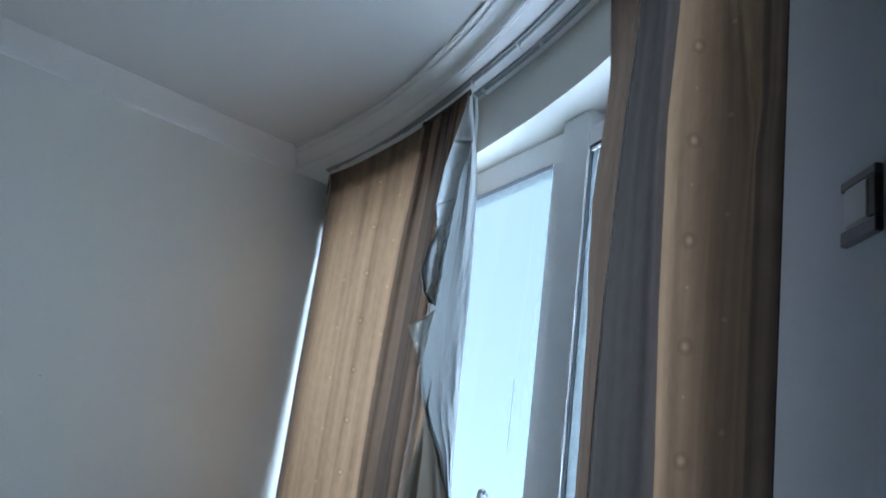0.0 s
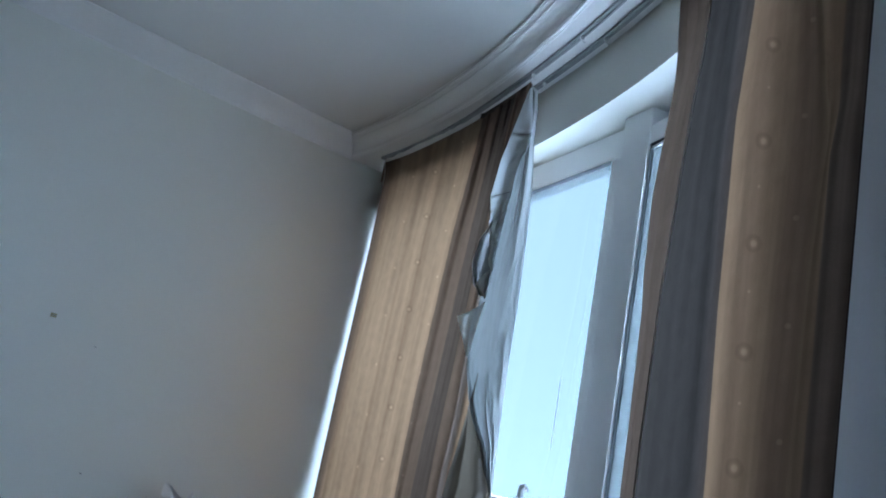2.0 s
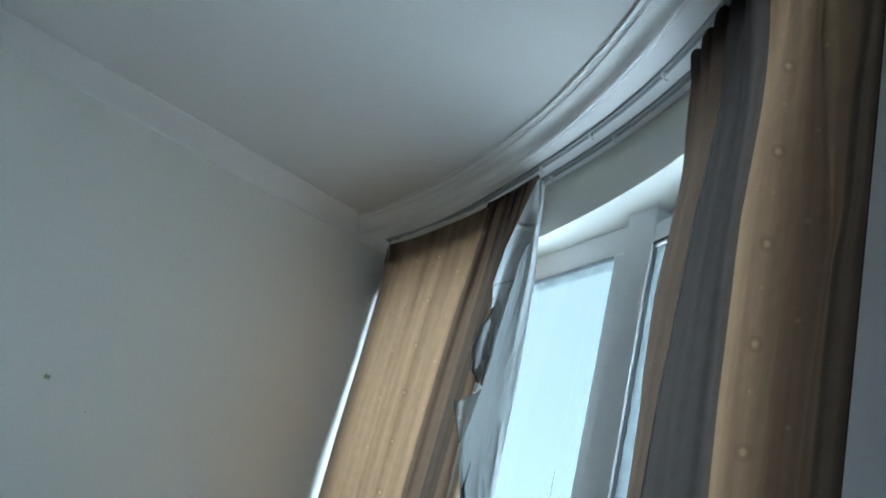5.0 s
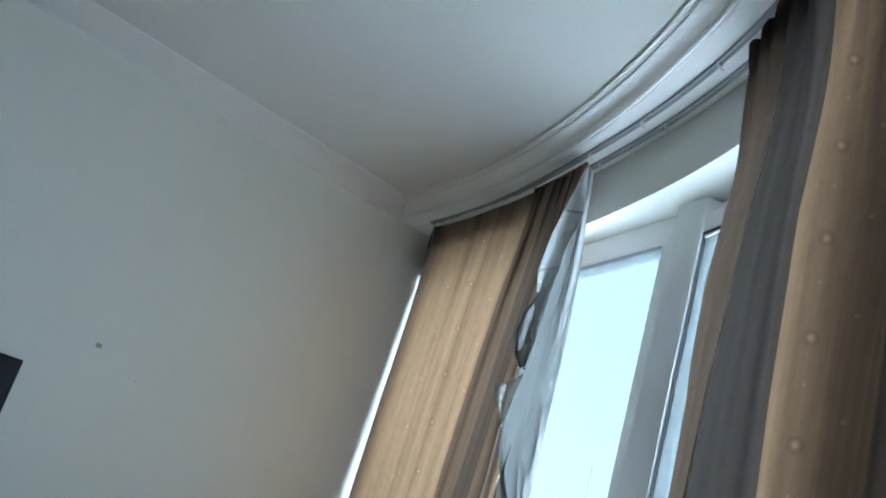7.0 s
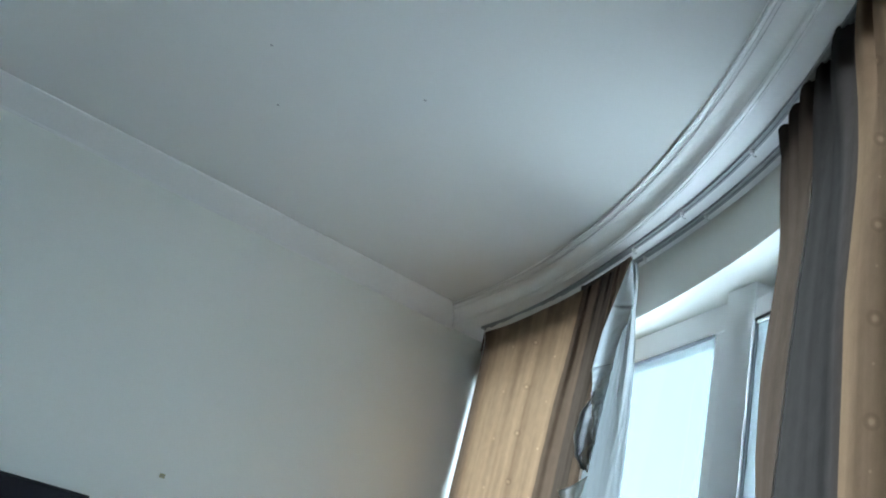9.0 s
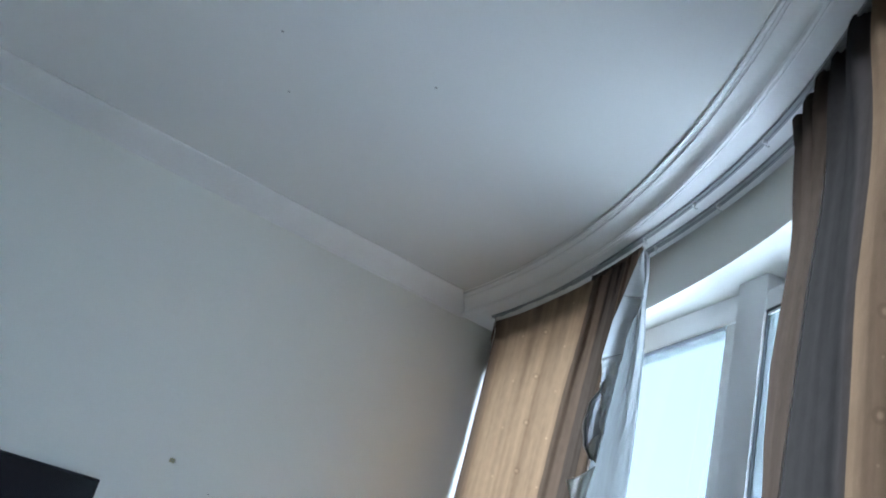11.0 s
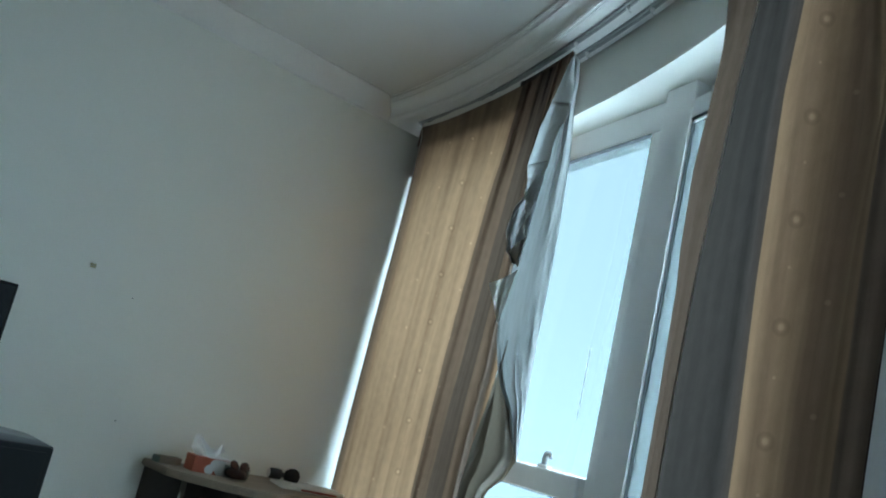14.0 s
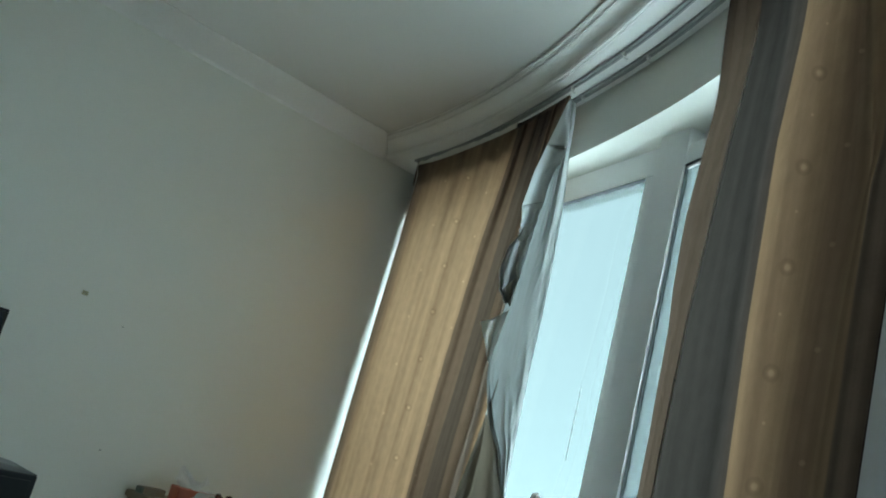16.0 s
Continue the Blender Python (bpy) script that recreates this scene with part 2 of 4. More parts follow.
    tint.operation = "MULTIPLY"
    tint.inputs[1].default_value = through_tint
    l.new(sc.outputs[0], tint.inputs[0])
    l.new(tint.outputs[0], tra.inputs["Color"])
    bp = n.new("ShaderNodeBump")
    bp.inputs["Strength"].default_value, bp.inputs["Distance"].default_value = 0.25, 0.0012
    l.new(a2.outputs[0], bp.inputs["Height"])
    l.new(bp.outputs[0], dif.inputs["Normal"])
    mix.inputs[0].default_value = through_amount
    l.new(dif.outputs[0], mix.inputs[1])
    l.new(tra.outputs[0], mix.inputs[2])
    l.new(mix.outputs[0], out.inputs[0])
    return m


BROWN, BEIGE, SAND, TAUPE = (0.106, 0.080, 0.065), (0.238, 0.172, 0.121), (0.190, 0.135, 0.094), (0.064, 0.053, 0.047)
STRIPES = [(0.0, BROWN), (0.09, BROWN), (0.13, SAND), (0.20, BEIGE), (0.30, BEIGE), (0.315, SAND), (0.335, BEIGE), (0.41, BEIGE), (0.425, SAND), (0.455, BEIGE), (0.55, BEIGE), (0.592, BEIGE),
           (0.597, BROWN), (0.742, BROWN), (0.752, TAUPE), (0.985, TAUPE), (1.0, BROWN)]
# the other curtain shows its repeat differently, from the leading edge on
# same fabric as the other curtain's, its colours darkened for the dimmer light
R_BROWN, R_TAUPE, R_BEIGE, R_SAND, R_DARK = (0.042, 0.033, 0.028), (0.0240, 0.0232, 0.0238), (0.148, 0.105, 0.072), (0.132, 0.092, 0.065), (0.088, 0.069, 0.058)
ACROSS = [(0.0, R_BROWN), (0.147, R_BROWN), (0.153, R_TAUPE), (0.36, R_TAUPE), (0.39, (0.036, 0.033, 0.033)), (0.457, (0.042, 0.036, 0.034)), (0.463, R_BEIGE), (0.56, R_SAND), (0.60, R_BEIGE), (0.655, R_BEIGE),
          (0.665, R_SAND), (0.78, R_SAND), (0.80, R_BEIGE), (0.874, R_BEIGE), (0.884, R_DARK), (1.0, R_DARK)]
FABRIC = cloth("striped_curtain_fabric", STRIPES, (1.68, 1.40, 1.13), 0.038, dots=(0.191, 0.089, 0.23, True))
HEADER = cloth("doubled_curtain_fabric", STRIPES, (1.2, 1.0, 0.85), 0.03)
LINING = cloth("silver_grey_lining", [(0.0, (0.215, 0.22, 0.215)), (0.5, (0.24, 0.245, 0.24)), (1.0, (0.215, 0.22, 0.215))], (1.9, 1.96, 1.98), 0.024, streak=(6.0, 3.0), satin=True, grain=0.10)
# the same lining cloth, darkened in colour as if in shade
LOWER = cloth("shaded_lower_lining", [(0.0, (0.15, 0.138, 0.122)), (0.5, (0.18, 0.155, 0.128)), (1.0, (0.15, 0.138, 0.122))], (1.4, 1.28, 1.12), 0.030, streak=(6.0, 3.0), grain=0.12)
# lining again, its colour lightened in place of window light on the strip
FLAP = cloth("lit_lining_edge", [(0.0, (0.52, 0.54, 0.54)), (0.5, (0.58, 0.595, 0.595)), (1.0, (0.52, 0.54, 0.54))], (1.0, 1.03, 1.05), 0.06, streak=(6.0, 3.0), grain=0.08)
DIM_FABRIC = cloth("striped_curtain_fabric_dimmed", ACROSS, (1.4, 1.20, 1.02), 0.115, dots=(0.1595, 0.058, 0.74, False))
# grey that stands for the lining in the shade of the strip
CURL = cloth("shaded_curled_lining", [(0.0, (0.30, 0.295, 0.30)), (1.0, (0.36, 0.355, 0.36))], (1.5, 1.5, 1.5), 0.05)
# lining with the light that misses the corners put into its colour
CORNER_CLOTH = cloth("lit_lining_corner", [(0.0, (0.72, 0.70, 0.66)), (1.0, (0.76, 0.74, 0.70))], (1.0, 1.0, 1.0), 0.12, streak=(6.0, 3.0), grain=0.10)
CREASE_SHADE = varied("painted_crease_shade", (0.10, 0.105, 0.11), 0.8, big=20, small=300, amount=0.2)


# ---------------------------------------------------------------- helpers for shapes
def mesh_of(name, verts, faces, material, smooth=False):
    me = bpy.data.meshes.new(name)
    me.from_pydata(verts, [], faces)
    me.materials.append(material)
    if smooth:
        me.polygons.foreach_set("use_smooth", [True] * len(me.polygons))
    me.update()
    return me


def part(name, bm, material, parent=None, label="", smooth=False):
    """Links a bmesh as one mesh object, under a thing or a part."""
    me = bpy.data.meshes.new(name)
    bmesh.ops.recalc_face_normals(bm, faces=bm.faces)
    bm.to_mesh(me)
    bm.free()
    me.materials.append(material)
    if smooth:
        me.polygons.foreach_set("use_smooth", [True] * len(me.polygons))
    ob = new(name, me)
    ob.parent = parent
    return tagged(ob, label)


def thing(name, label, category, place=(0, 0, 0), turn=0, group=""):
    ob = new(name)
    ob.matrix_basis = pose(*place, 0, 0, turn)
    return tagged(ob, label, category, group)


def box(lo, hi, bevel=0.0, bm=None):
    bm = bm or bmesh.new()
    vs = [bm.verts.new((x, y, z)) for x in (lo[0], hi[0]) for y in (lo[1], hi[1]) for z in (lo[2], hi[2])]
    fs = [bm.faces.new([vs[i] for i in q]) for q in ((0, 1, 3, 2), (4, 6, 7, 5), (0, 4, 5, 1), (2, 3, 7, 6), (0, 2, 6, 4), (1, 5, 7, 3))]
    if bevel:
        edges = list({e for f in fs for e in f.edges})
        bmesh.ops.bevel(bm, geom=edges, offset=bevel, segments=2, affect="EDGES", profile=0.5)
    return bm


def tube(points, radius, sides=10, bm=None, caps=True):
    """A round bar along a line of points; radius: a number, or one for each point."""
    bm = bm or bmesh.new()
    pts = [Vector(p) for p in points]
    rad = radius if isinstance(radius, (list, tuple)) else [radius] * len(pts)
    rings = []
    for i, p in enumerate(pts):
        d = (pts[min(i + 1, len(pts) - 1)] - pts[max(i - 1, 0)]).normalized()
        side = d.cross(Vector((0, 0, 1)) if abs(d.z) < 0.9 else Vector((1, 0, 0))).normalized()
        up = side.cross(d)
        rings.append([bm.verts.new(p + rad[i] * (math.cos(a) * side + math.sin(a) * up))
                      for a in (2 * math.pi * k / sides for k in range(sides))])
    for a, b in zip(rings, rings[1:]):
        for k in range(sides):
            bm.faces.new((a[k], a[(k + 1) % sides], b[(k + 1) % sides], b[k]))
    if caps:
        bm.faces.new(rings[0])
        bm.faces.new(rings[-1])
    return bm


# ---------------------------------------------------------------- the plan
# The outer wall is an arc: its centre, and the radius of the moulding's groove on the ceiling.
CX, CY, ARC = -2.461, 3.739, 4.632
NORTH, CEIL, DROP, HEAD = 3.278, 2.60, 2.516, 2.308
WALL = 0.242
WEST = -2.4


def on_arc(theta, dr, z):
    a = radians(theta)
    return Vector((CX + (ARC + dr) * math.cos(a), CY + (ARC + dr) * math.sin(a), z))


def lerp_table(table, x):
    for (a, va), (b, vb) in zip(table, table[1:]):
        if (a <= x <= b) or (a >= x >= b):
            return va + (vb - va) * (x - a) / (b - a)
    return table[0][1] if abs(x - table[0][0]) < abs(x - table[-1][0]) else table[-1][1]


def waver(theta):
    """The outer wall and its rails lie a little inside the arc near the middle of the bay."""
    k = lambda c, w: math.exp(-((theta - c) / w) ** 2)
    return -0.026 * k(-21, 7.0) + 0.006 * k(-33, 4.0) + 0.072 * k(-4.3, 1.6)


def swept(profile, first, last, steps):
    """A closed profile of (radius, height) swept along the arc."""
    verts, faces, k = [], [], len(profile)
    for i in range(steps + 1):
        th = first + (last - first) * i / steps
        verts += [on_arc(th, r + (waver(th) if r > 0.1 else 0), z) for r, z in profile]
    for i in range(steps):
        for j in range(k):
            a, b = i * k + j, i * k + (j + 1) % k
            faces.append((a, b, b + k, a + k))
    faces += [tuple(range(k)), tuple(range(steps * k + k - 1, steps * k - 1, -1))]
    bm = bmesh.new()
    vs = [bm.verts.new(v) for v in verts]
    for f in faces:
        bm.faces.new([vs[i] for i in f])
    return bm


def structure(name, bm, material, label, smooth=False):
    return tagged(part(name, bm, material, None, label, smooth), kind="structure")


CORNER = -4.3      # inside the north wall
END = -91.0        # inside the west wall



def slab(low, high):
    """Floor or ceiling, bounded by the arc."""
    rim = [on_arc(CORNER + 1.5 + (END - CORNER - 1.5) * i / 80, WALL + 0.30, 0) for i in range(81)]
    rim += [Vector((WEST - 0.3, rim[-1].y, 0)), Vector((WEST - 0.3, NORTH + 0.3, 0)), Vector((rim[0].x, NORTH + 0.3, 0))]
    bm = bmesh.new()
    lo = [bm.verts.new((p.x, p.y, low)) for p in rim]
    hi = [bm.verts.new((p.x, p.y, high)) for p in rim]
    bm.faces.new(lo)
    bm.faces.new(hi)
    for i in range(len(rim)):
        j = (i + 1) % len(rim)
        bm.faces.new((lo[i], lo[j], hi[j], hi[i]))
    return bm


# the floor is out of view; its brown is set for the light it returns
structure("floor", slab(-0.15, 0.0), LAMINATE, "unseen brown floor, toned for bounced light")
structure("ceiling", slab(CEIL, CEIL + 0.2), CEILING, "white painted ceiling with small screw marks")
structure("wall_north", box((WEST - 0.3, NORTH, 0.0), (2.74, NORTH + 0.3, CEIL)), PAINT, "white painted wall carrying the television")
# unseen closing wall, its beige chosen to steer bounced light
structure("wall_west", box((WEST - 0.3, -1.55, 0.0), (WEST, NORTH, CEIL)), BEIGE_PAINT, "unseen beige wall, toned for bounced light")


def curved_wall():
    """The arc-shaped outer wall, with its thickness, and the window's opening through it."""
    left, right, sill = -4.35, -40.3, 0.42
    cuts = [CORNER, left] + [left + (right - left) * i / 40 for i in range(1, 40)] + [right]
    through_wall = lambda a: right < a < left
    levels = [0.0, sill, HEAD, CEIL]
    solid = lambda i, j: 0 <= i < len(cuts) - 1 and 0 <= j < 3 and not (j == 1 and through_wall((cuts[i] + cuts[i + 1]) / 2))
    bm, made = bmesh.new(), {}

    def v(i, j, k):
        if (i, j, k) not in made:
            made[i, j, k] = bm.verts.new(on_arc(cuts[i], WALL + waver(cuts[i]) + 0.30 * k, levels[j]))
        return made[i, j, k]
    for i in range(len(cuts) - 1):
        for j in range(3):
            if not solid(i, j):
                continue
            for k in (0, 1):
                bm.faces.new((v(i, j, k), v(i + 1, j, k), v(i + 1, j + 1, k), v(i, j + 1, k)))
            for step, a in ((-1, i), (1, i + 1)):
                if not solid(i + step, j):
                    bm.faces.new((v(a, j, 0), v(a, j, 1), v(a, j + 1, 1), v(a, j + 1, 0)))
            for step, b in ((-1, j), (1, j + 1)):
                if not solid(i, j + step):
                    bm.faces.new((v(i, b, 0), v(i + 1, b, 0), v(i + 1, b, 1), v(i, b, 1)))
    return bm


structure("wall_curved", curved_wall(), PAINT, "white curved outer wall with a large window opening")
# the same curved wall goes on here; blue-grey stands in for its dimmer light
structure("wall_pier", swept([(WALL, 0.0), (WALL + 0.30, 0.0), (WALL + 0.30, CEIL), (WALL, CEIL)], -40.31, END, 60), SHADE_PAINT, "curved wall beside the window, toned blue-grey as in shade")

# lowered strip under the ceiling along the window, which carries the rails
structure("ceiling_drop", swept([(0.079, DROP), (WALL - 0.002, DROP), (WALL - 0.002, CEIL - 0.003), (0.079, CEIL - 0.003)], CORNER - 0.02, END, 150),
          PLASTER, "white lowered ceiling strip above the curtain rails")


def cove(steps=10):
    """The moulding's profile: a bead under the ceiling, a hollow, and a bead at the lowered strip: (out from the bead, height)."""
    p = [(-0.004, CEIL - 0.0004), (0.0075, CEIL - 0.0012), (0.0075, 2.5930), (0.0005, 2.5915), (0.001, 2.5875), (0.004, 2.5855), (0.0105, 2.5855), (0.0107, 2.588), (0.0122, 2.588),
         (0.0125, 2.5855), (0.0185, 2.585), (0.029, 2.585), (0.029, 2.581), (0.0190, 2.5805), (0.0195, 2.577)]
    for i in range(steps + 1):
        a = radians(80 - 78 * i / steps)
        p.append((0.017 + 0.047 * math.cos(a), 2.5325 + 0.044 * math.sin(a)))
    return p + [(0.064, 2.5315), (0.073, 2.5315), (0.073, 2.528), (0.0635, 2.5275), (0.064, 2.522), (0.067, 2.5185), (0.0715, 2.518), (0.0718, 2.5215), (0.0738, 2.5215), (0.074, 2.5178), (0.0785, 2.5165), (0.0785, CEIL - 0.0004)]


structure("cornice_curved", swept(cove(), CORNER - 0.02, END, 190), PLASTER, "white moulded cornice following the curved window wall")


def straight_cornice():
    """A broad, shallow hollow between two thin edges, painted over; mitred against the curved cornice."""
    prof = [(-0.018, CEIL), (-0.018, 2.5955), (-0.0145, 2.594), (-0.0115, 2.5945), (-0.009, 2.5925), (-0.005, 2.593), (-0.002, 2.5905)]
    prof += [(-0.002 + 0.076 * k / 8, 2.5905 - 0.072 * k / 8 + 0.006 * math.sin(math.pi * k / 8)) for k in range(1, 9)]
    prof += [(0.0745, 2.5155), (0.0800, 2.5155), (0.0800, 2.5120), (0.0745, 2.5115), (0.0750, 2.5090), (0.0806, 2.5085), (0.081, CEIL)]
    bm, ends = bmesh.new(), []
    for x in (WEST, 1.95):
        ends.append([])
        for r, z in prof:
            y = NORTH - 0.081 + r
            xx = x if x < 0 else CX + math.sqrt((ARC + r) ** 2 - (y - CY) ** 2) - 0.0005
            ends[-1].append(bm.verts.new((xx, y, z)))
    k = len(prof)
    for j in range(k):
        bm.faces.new((ends[0][j], ends[0][(j + 1) % k], ends[1][(j + 1) % k], ends[1][j]))
    bm.faces.new(ends[0])
    bm.faces.new(ends[1])
    return bm


structure("cornice_north", straight_cornice(), PLASTER, "white moulded cornice along the straight wall")

# ---------------------------------------------------------------- the window
SASH_P = Vector((1.936, 1.402, 0))
SASH_D = Vector((-0.42, -0.9075, 0)).normalized()
SASH_N = Vector((-SASH_D.y, SASH_D.x, 0))

window = thing("window_1", "white plastic bay window with a wide mullion and clear panes", "window")
tagged(window, kind="structure")


def bar(name, origin, along, outward, s0, s1, o0, o1, z0, z1, material=PVC, parent=window, bevel=0.004, label=""):
    bm = box((s0, o0, z0), (s1, o1, z1), bevel)
    m = Matrix(((along.x, outward.x, 0, origin.x), (along.y, outward.y, 0, origin.y), (0, 0, 1, 0), (0, 0, 0, 1)))
    bmesh.ops.transform(bm, matrix=m, verts=bm.verts)
    return part(name, bm, material, parent, label)


LEFT = 1.732      # length of the fixed light
bar("frame_head", WIN_A, WIN_D, WIN_N, -0.12, LEFT, -0.005, 0.07, 2.212, HEAD - 0.002)
bar("frame_jamb", WIN_A, WIN_D, WIN_N, -0.13, -0.002, -0.003, 0.068, 0.50, 2.2115, bevel=0.002)
bar("frame_jamb", WIN_A, WIN_D, WIN_N, LEFT - 0.07, LEFT, -0.003, 0.068, 0.50, 2.2115)
bar("frame_transom", WIN_A, WIN_D, WIN_N, -0.001, LEFT - 0.071, -0.03, 0.068, 1.068, 1.142)
bar("frame_foot", WIN_A, WIN_D, WIN_N, -0.13, LEFT, -0.005, 0.07, 0.422, 0.499)
# shadow off: daylight reaches the room past the panes' dark tint
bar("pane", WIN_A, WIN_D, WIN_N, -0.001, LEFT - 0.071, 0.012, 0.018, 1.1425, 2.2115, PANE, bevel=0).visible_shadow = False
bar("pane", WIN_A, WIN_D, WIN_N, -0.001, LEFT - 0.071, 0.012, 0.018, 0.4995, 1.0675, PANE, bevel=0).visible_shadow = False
bar("seal", WIN_A, WIN_D, WIN_N, 0.0, LEFT - 0.072, -0.0045, 0.0115, 2.2090, 2.2115, RUBBER, bevel=0, label="thin dark rubber seal")
bar("seal", WIN_A, WIN_D, WIN_N, 0.0, LEFT - 0.072, -0.008, 0.0115, 1.0635, 1.0675, RUBBER, bevel=0, label="thin dark rubber seal")
bar("scratch", WIN_A, WIN_D, WIN_N, 0.1245, 0.1263, 0.0105, 0.0118, 1.31, 1.53, FILLER, bevel=0, label="fine dark scratch on the glass")
bar("mullion", WIN_A, WIN_D, WIN_N, -0.243, -0.110, -0.05, 0.09, 0.50, HEAD - 0.002, bevel=0.003, label="wide white plastic mullion")
bar("sash_head", SASH_P, SASH_D, SASH_N, 0.0, 0.95, 0.0, 0.07, 2.19, 2.25)
bar("sash_head_recess", SASH_P, SASH_D, SASH_N, -0.04, 0.95, 0.05, 0.12, 2.251, HEAD + 0.03)
bar("sash_seal", SASH_P, SASH_D, SASH_N, 0.0, 0.95, 0.001, 0.012, 2.183, 2.1895, RUBBER, bevel=0, label="black rubber seal")
bar("sash_seal", SASH_P, SASH_D, SASH_N, 0.0045, 0.008, 0.001, 0.012, 0.60, 2.1825, RUBBER, bevel=0, label="black rubber seal")
bar("sash_stile", SASH_P, SASH_D, SASH_N, -0.004, 0.0043, 0.0, 0.03, 0.60, 2.1825, bevel=0.001)
bar("sash_bead", SASH_P, SASH_D, SASH_N, 0.0085, 0.95, 0.004, 0.02, 2.174, 2.1825, bevel=0.001)
bar("sash_jamb", SASH_P, SASH_D, SASH_N, 0.955, 1.05, -0.01, 0.10, 0.43, HEAD - 0.002)
bar("sash_foot", SASH_P, SASH_D, SASH_N, 0.0, 0.95, 0.0, 0.07, 0.422, 0.599)
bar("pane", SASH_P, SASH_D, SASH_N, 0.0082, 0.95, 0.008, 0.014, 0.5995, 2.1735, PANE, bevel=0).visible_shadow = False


def window_latch():
    base = WIN_A + WIN_D * 0.213 - WIN_N * 0.012
    latch = part("latch_plate", box((-0.028, -0.012, 0), (0.028, 0.012, 0.010), 0.003), PVC, None)
    latch.matrix_basis = Matrix.Translation((base.x, base.y, 1.1425)) @ Matrix(((WIN_D.x, WIN_N.x, 0, 0), (WIN_D.y, WIN_N.y, 0, 0), (0, 0, 1, 0), (0, 0, 0, 1)))
    latch.parent = window
    neck = tube([(0.006, 0, 0.008), (0.006, 0, 0.030), (0.002, 0, 0.043), (-0.010, 0, 0.047), (-0.022, 0, 0.042)],
                [0.010, 0.010, 0.009, 0.007, 0.006], 10)
    part("latch_lever", neck, ALU, latch, "small grey metal lever", True)
    part("latch_tip", tube([(-0.020, 0, 0.043), (-0.030, 0, 0.036)], [0.008, 0.008], 10), CHROME, latch, "bright chrome tip", True)


window_latch()

# ---------------------------------------------------------------- curtain rails
def rail(dr, label):
    ob = thing("curtain_rail", label, "curtain rail", group="curtain rails")
    z = DROP - 0.001
    part("track", swept([(dr - 0.009, z), (dr + 0.009, z), (dr + 0.009, z - 0.010), (dr + 0.003, z - 0.010), (dr + 0.003, z - 0.006),
                         (dr - 0.003, z - 0.006), (dr - 0.003, z - 0.010), (dr - 0.009, z - 0.010)], -7.7, -70, 150), ALU, ob)
    return ob


rails = [rail(0.142, "grey metal inner curtain rail on the lowered ceiling"), rail(0.203, "grey metal outer curtain rail on the lowered ceiling")]


def glider(owner, theta, dr):
    bm = box((-0.006, -0.004, -0.022), (0.006, 0.004, -0.009), 0.002)
    tube([(0, 0, -0.022), (0.004, 0, -0.028), (0.010, 0, -0.029), (0.013, 0, -0.025)], 0.0018, 6, bm)
    g = part("glider", bm, PLASTIC, owner)
    p = on_arc(theta, dr + waver(theta), DROP)
    g.matrix_basis = Matrix.Translation(p) @ Matrix.Rotation(radians(theta), 4, "Z")


for th in (-23.0, -26.9, -31.9):
    glider(rails[0], th, 0.142)
for th in (-22.6, -27.3, -32.7):
    glider(rails[1], th, 0.203)
for th in (-9.6, -13.2):
    glider(rails[0], th, 0.142)


# ---------------------------------------------------------------- curtains
def sheet(name, nu, nv, place, pattern, material, parent, label="", spots=None):
    """A hanging cloth: place(u, v) and pattern(u, v), with u along and v down, 0 to 1."""
    verts, faces, uvs = [], [], []
    for j in range(nv + 1):
        for i in range(nu + 1):
            verts.append(place(i / nu, j / nv))
            uvs.append(pattern(i / nu, j / nv))
    for j in range(nv):
        for i in range(nu):
            a = j * (nu + 1) + i
            faces.append((a, a + 1, a + nu + 2, a + nu + 1))
    me = mesh_of(name, verts, faces, material, True)
    index = np.empty(len(me.loops), dtype=np.int32)
    me.loops.foreach_get("vertex_index", index)
    me.uv_layers.new(name="pattern").data.foreach_set("uv", np.array(uvs, dtype=np.float32)[index].ravel())
    if spots:
        there = np.array([spots(i / nu, j / nv) for j in range(nv + 1) for i in range(nu + 1)], dtype=np.float32)
        me.uv_layers.new(name="spots").data.foreach_set("uv", there[index].ravel())
    ob = new(name, me)
    ob.parent = parent
    return tagged(ob, label)


CAMERA_EYE = Vector((-0.02, 0.005, 1.187))


def on_sight_line(theta, dr, z, ref=0.13):
    """The point at the distance dr on the camera's sight line through the place (theta, ref, z) of the bay, so depth
    keeps the view.
    """
    way = on_arc(theta, ref, z) - CAMERA_EYE
    ex, ey, rad = CAMERA_EYE.x - CX, CAMERA_EYE.y - CY, ARC + dr
    a, b, c = way.x ** 2 + way.y ** 2, ex * way.x + ey * way.y, ex * ex + ey * ey - rad * rad
    return CAMERA_EYE + way * ((-b + math.sqrt(b * b - a * c)) / a)


def smooth_table(table, x):
    """Like lerp_table, with eased steps."""
    for (a, va), (b, vb) in zip(table, table[1:]):
        if (a <= x <= b) or (a >= x >= b):
            k = (x - a) / (b - a)
            return va + (vb - va) * k * k * (3 - 2 * k)
    return lerp_table(table, x)


def between(marks, places, u, z):
    """The place across a cloth: marks are values of u, places their tables by height."""
    for k in range(len(marks) - 1):
        if u <= marks[k + 1] or k == len(marks) - 2:
            f = (u - marks[k]) / (marks[k + 1] - marks[k])
            return lerp_table(places[k], z) * (1 - f) + lerp_table(places[k + 1], z) * f


def ramp01(x, a, b):
    k = min(1.0, max(0.0, (x - a) / (b - a)))
    return k * k * (3 - 2 * k)


def bump(x, c, w):
    return math.exp(-((x - c) / w) ** 2)


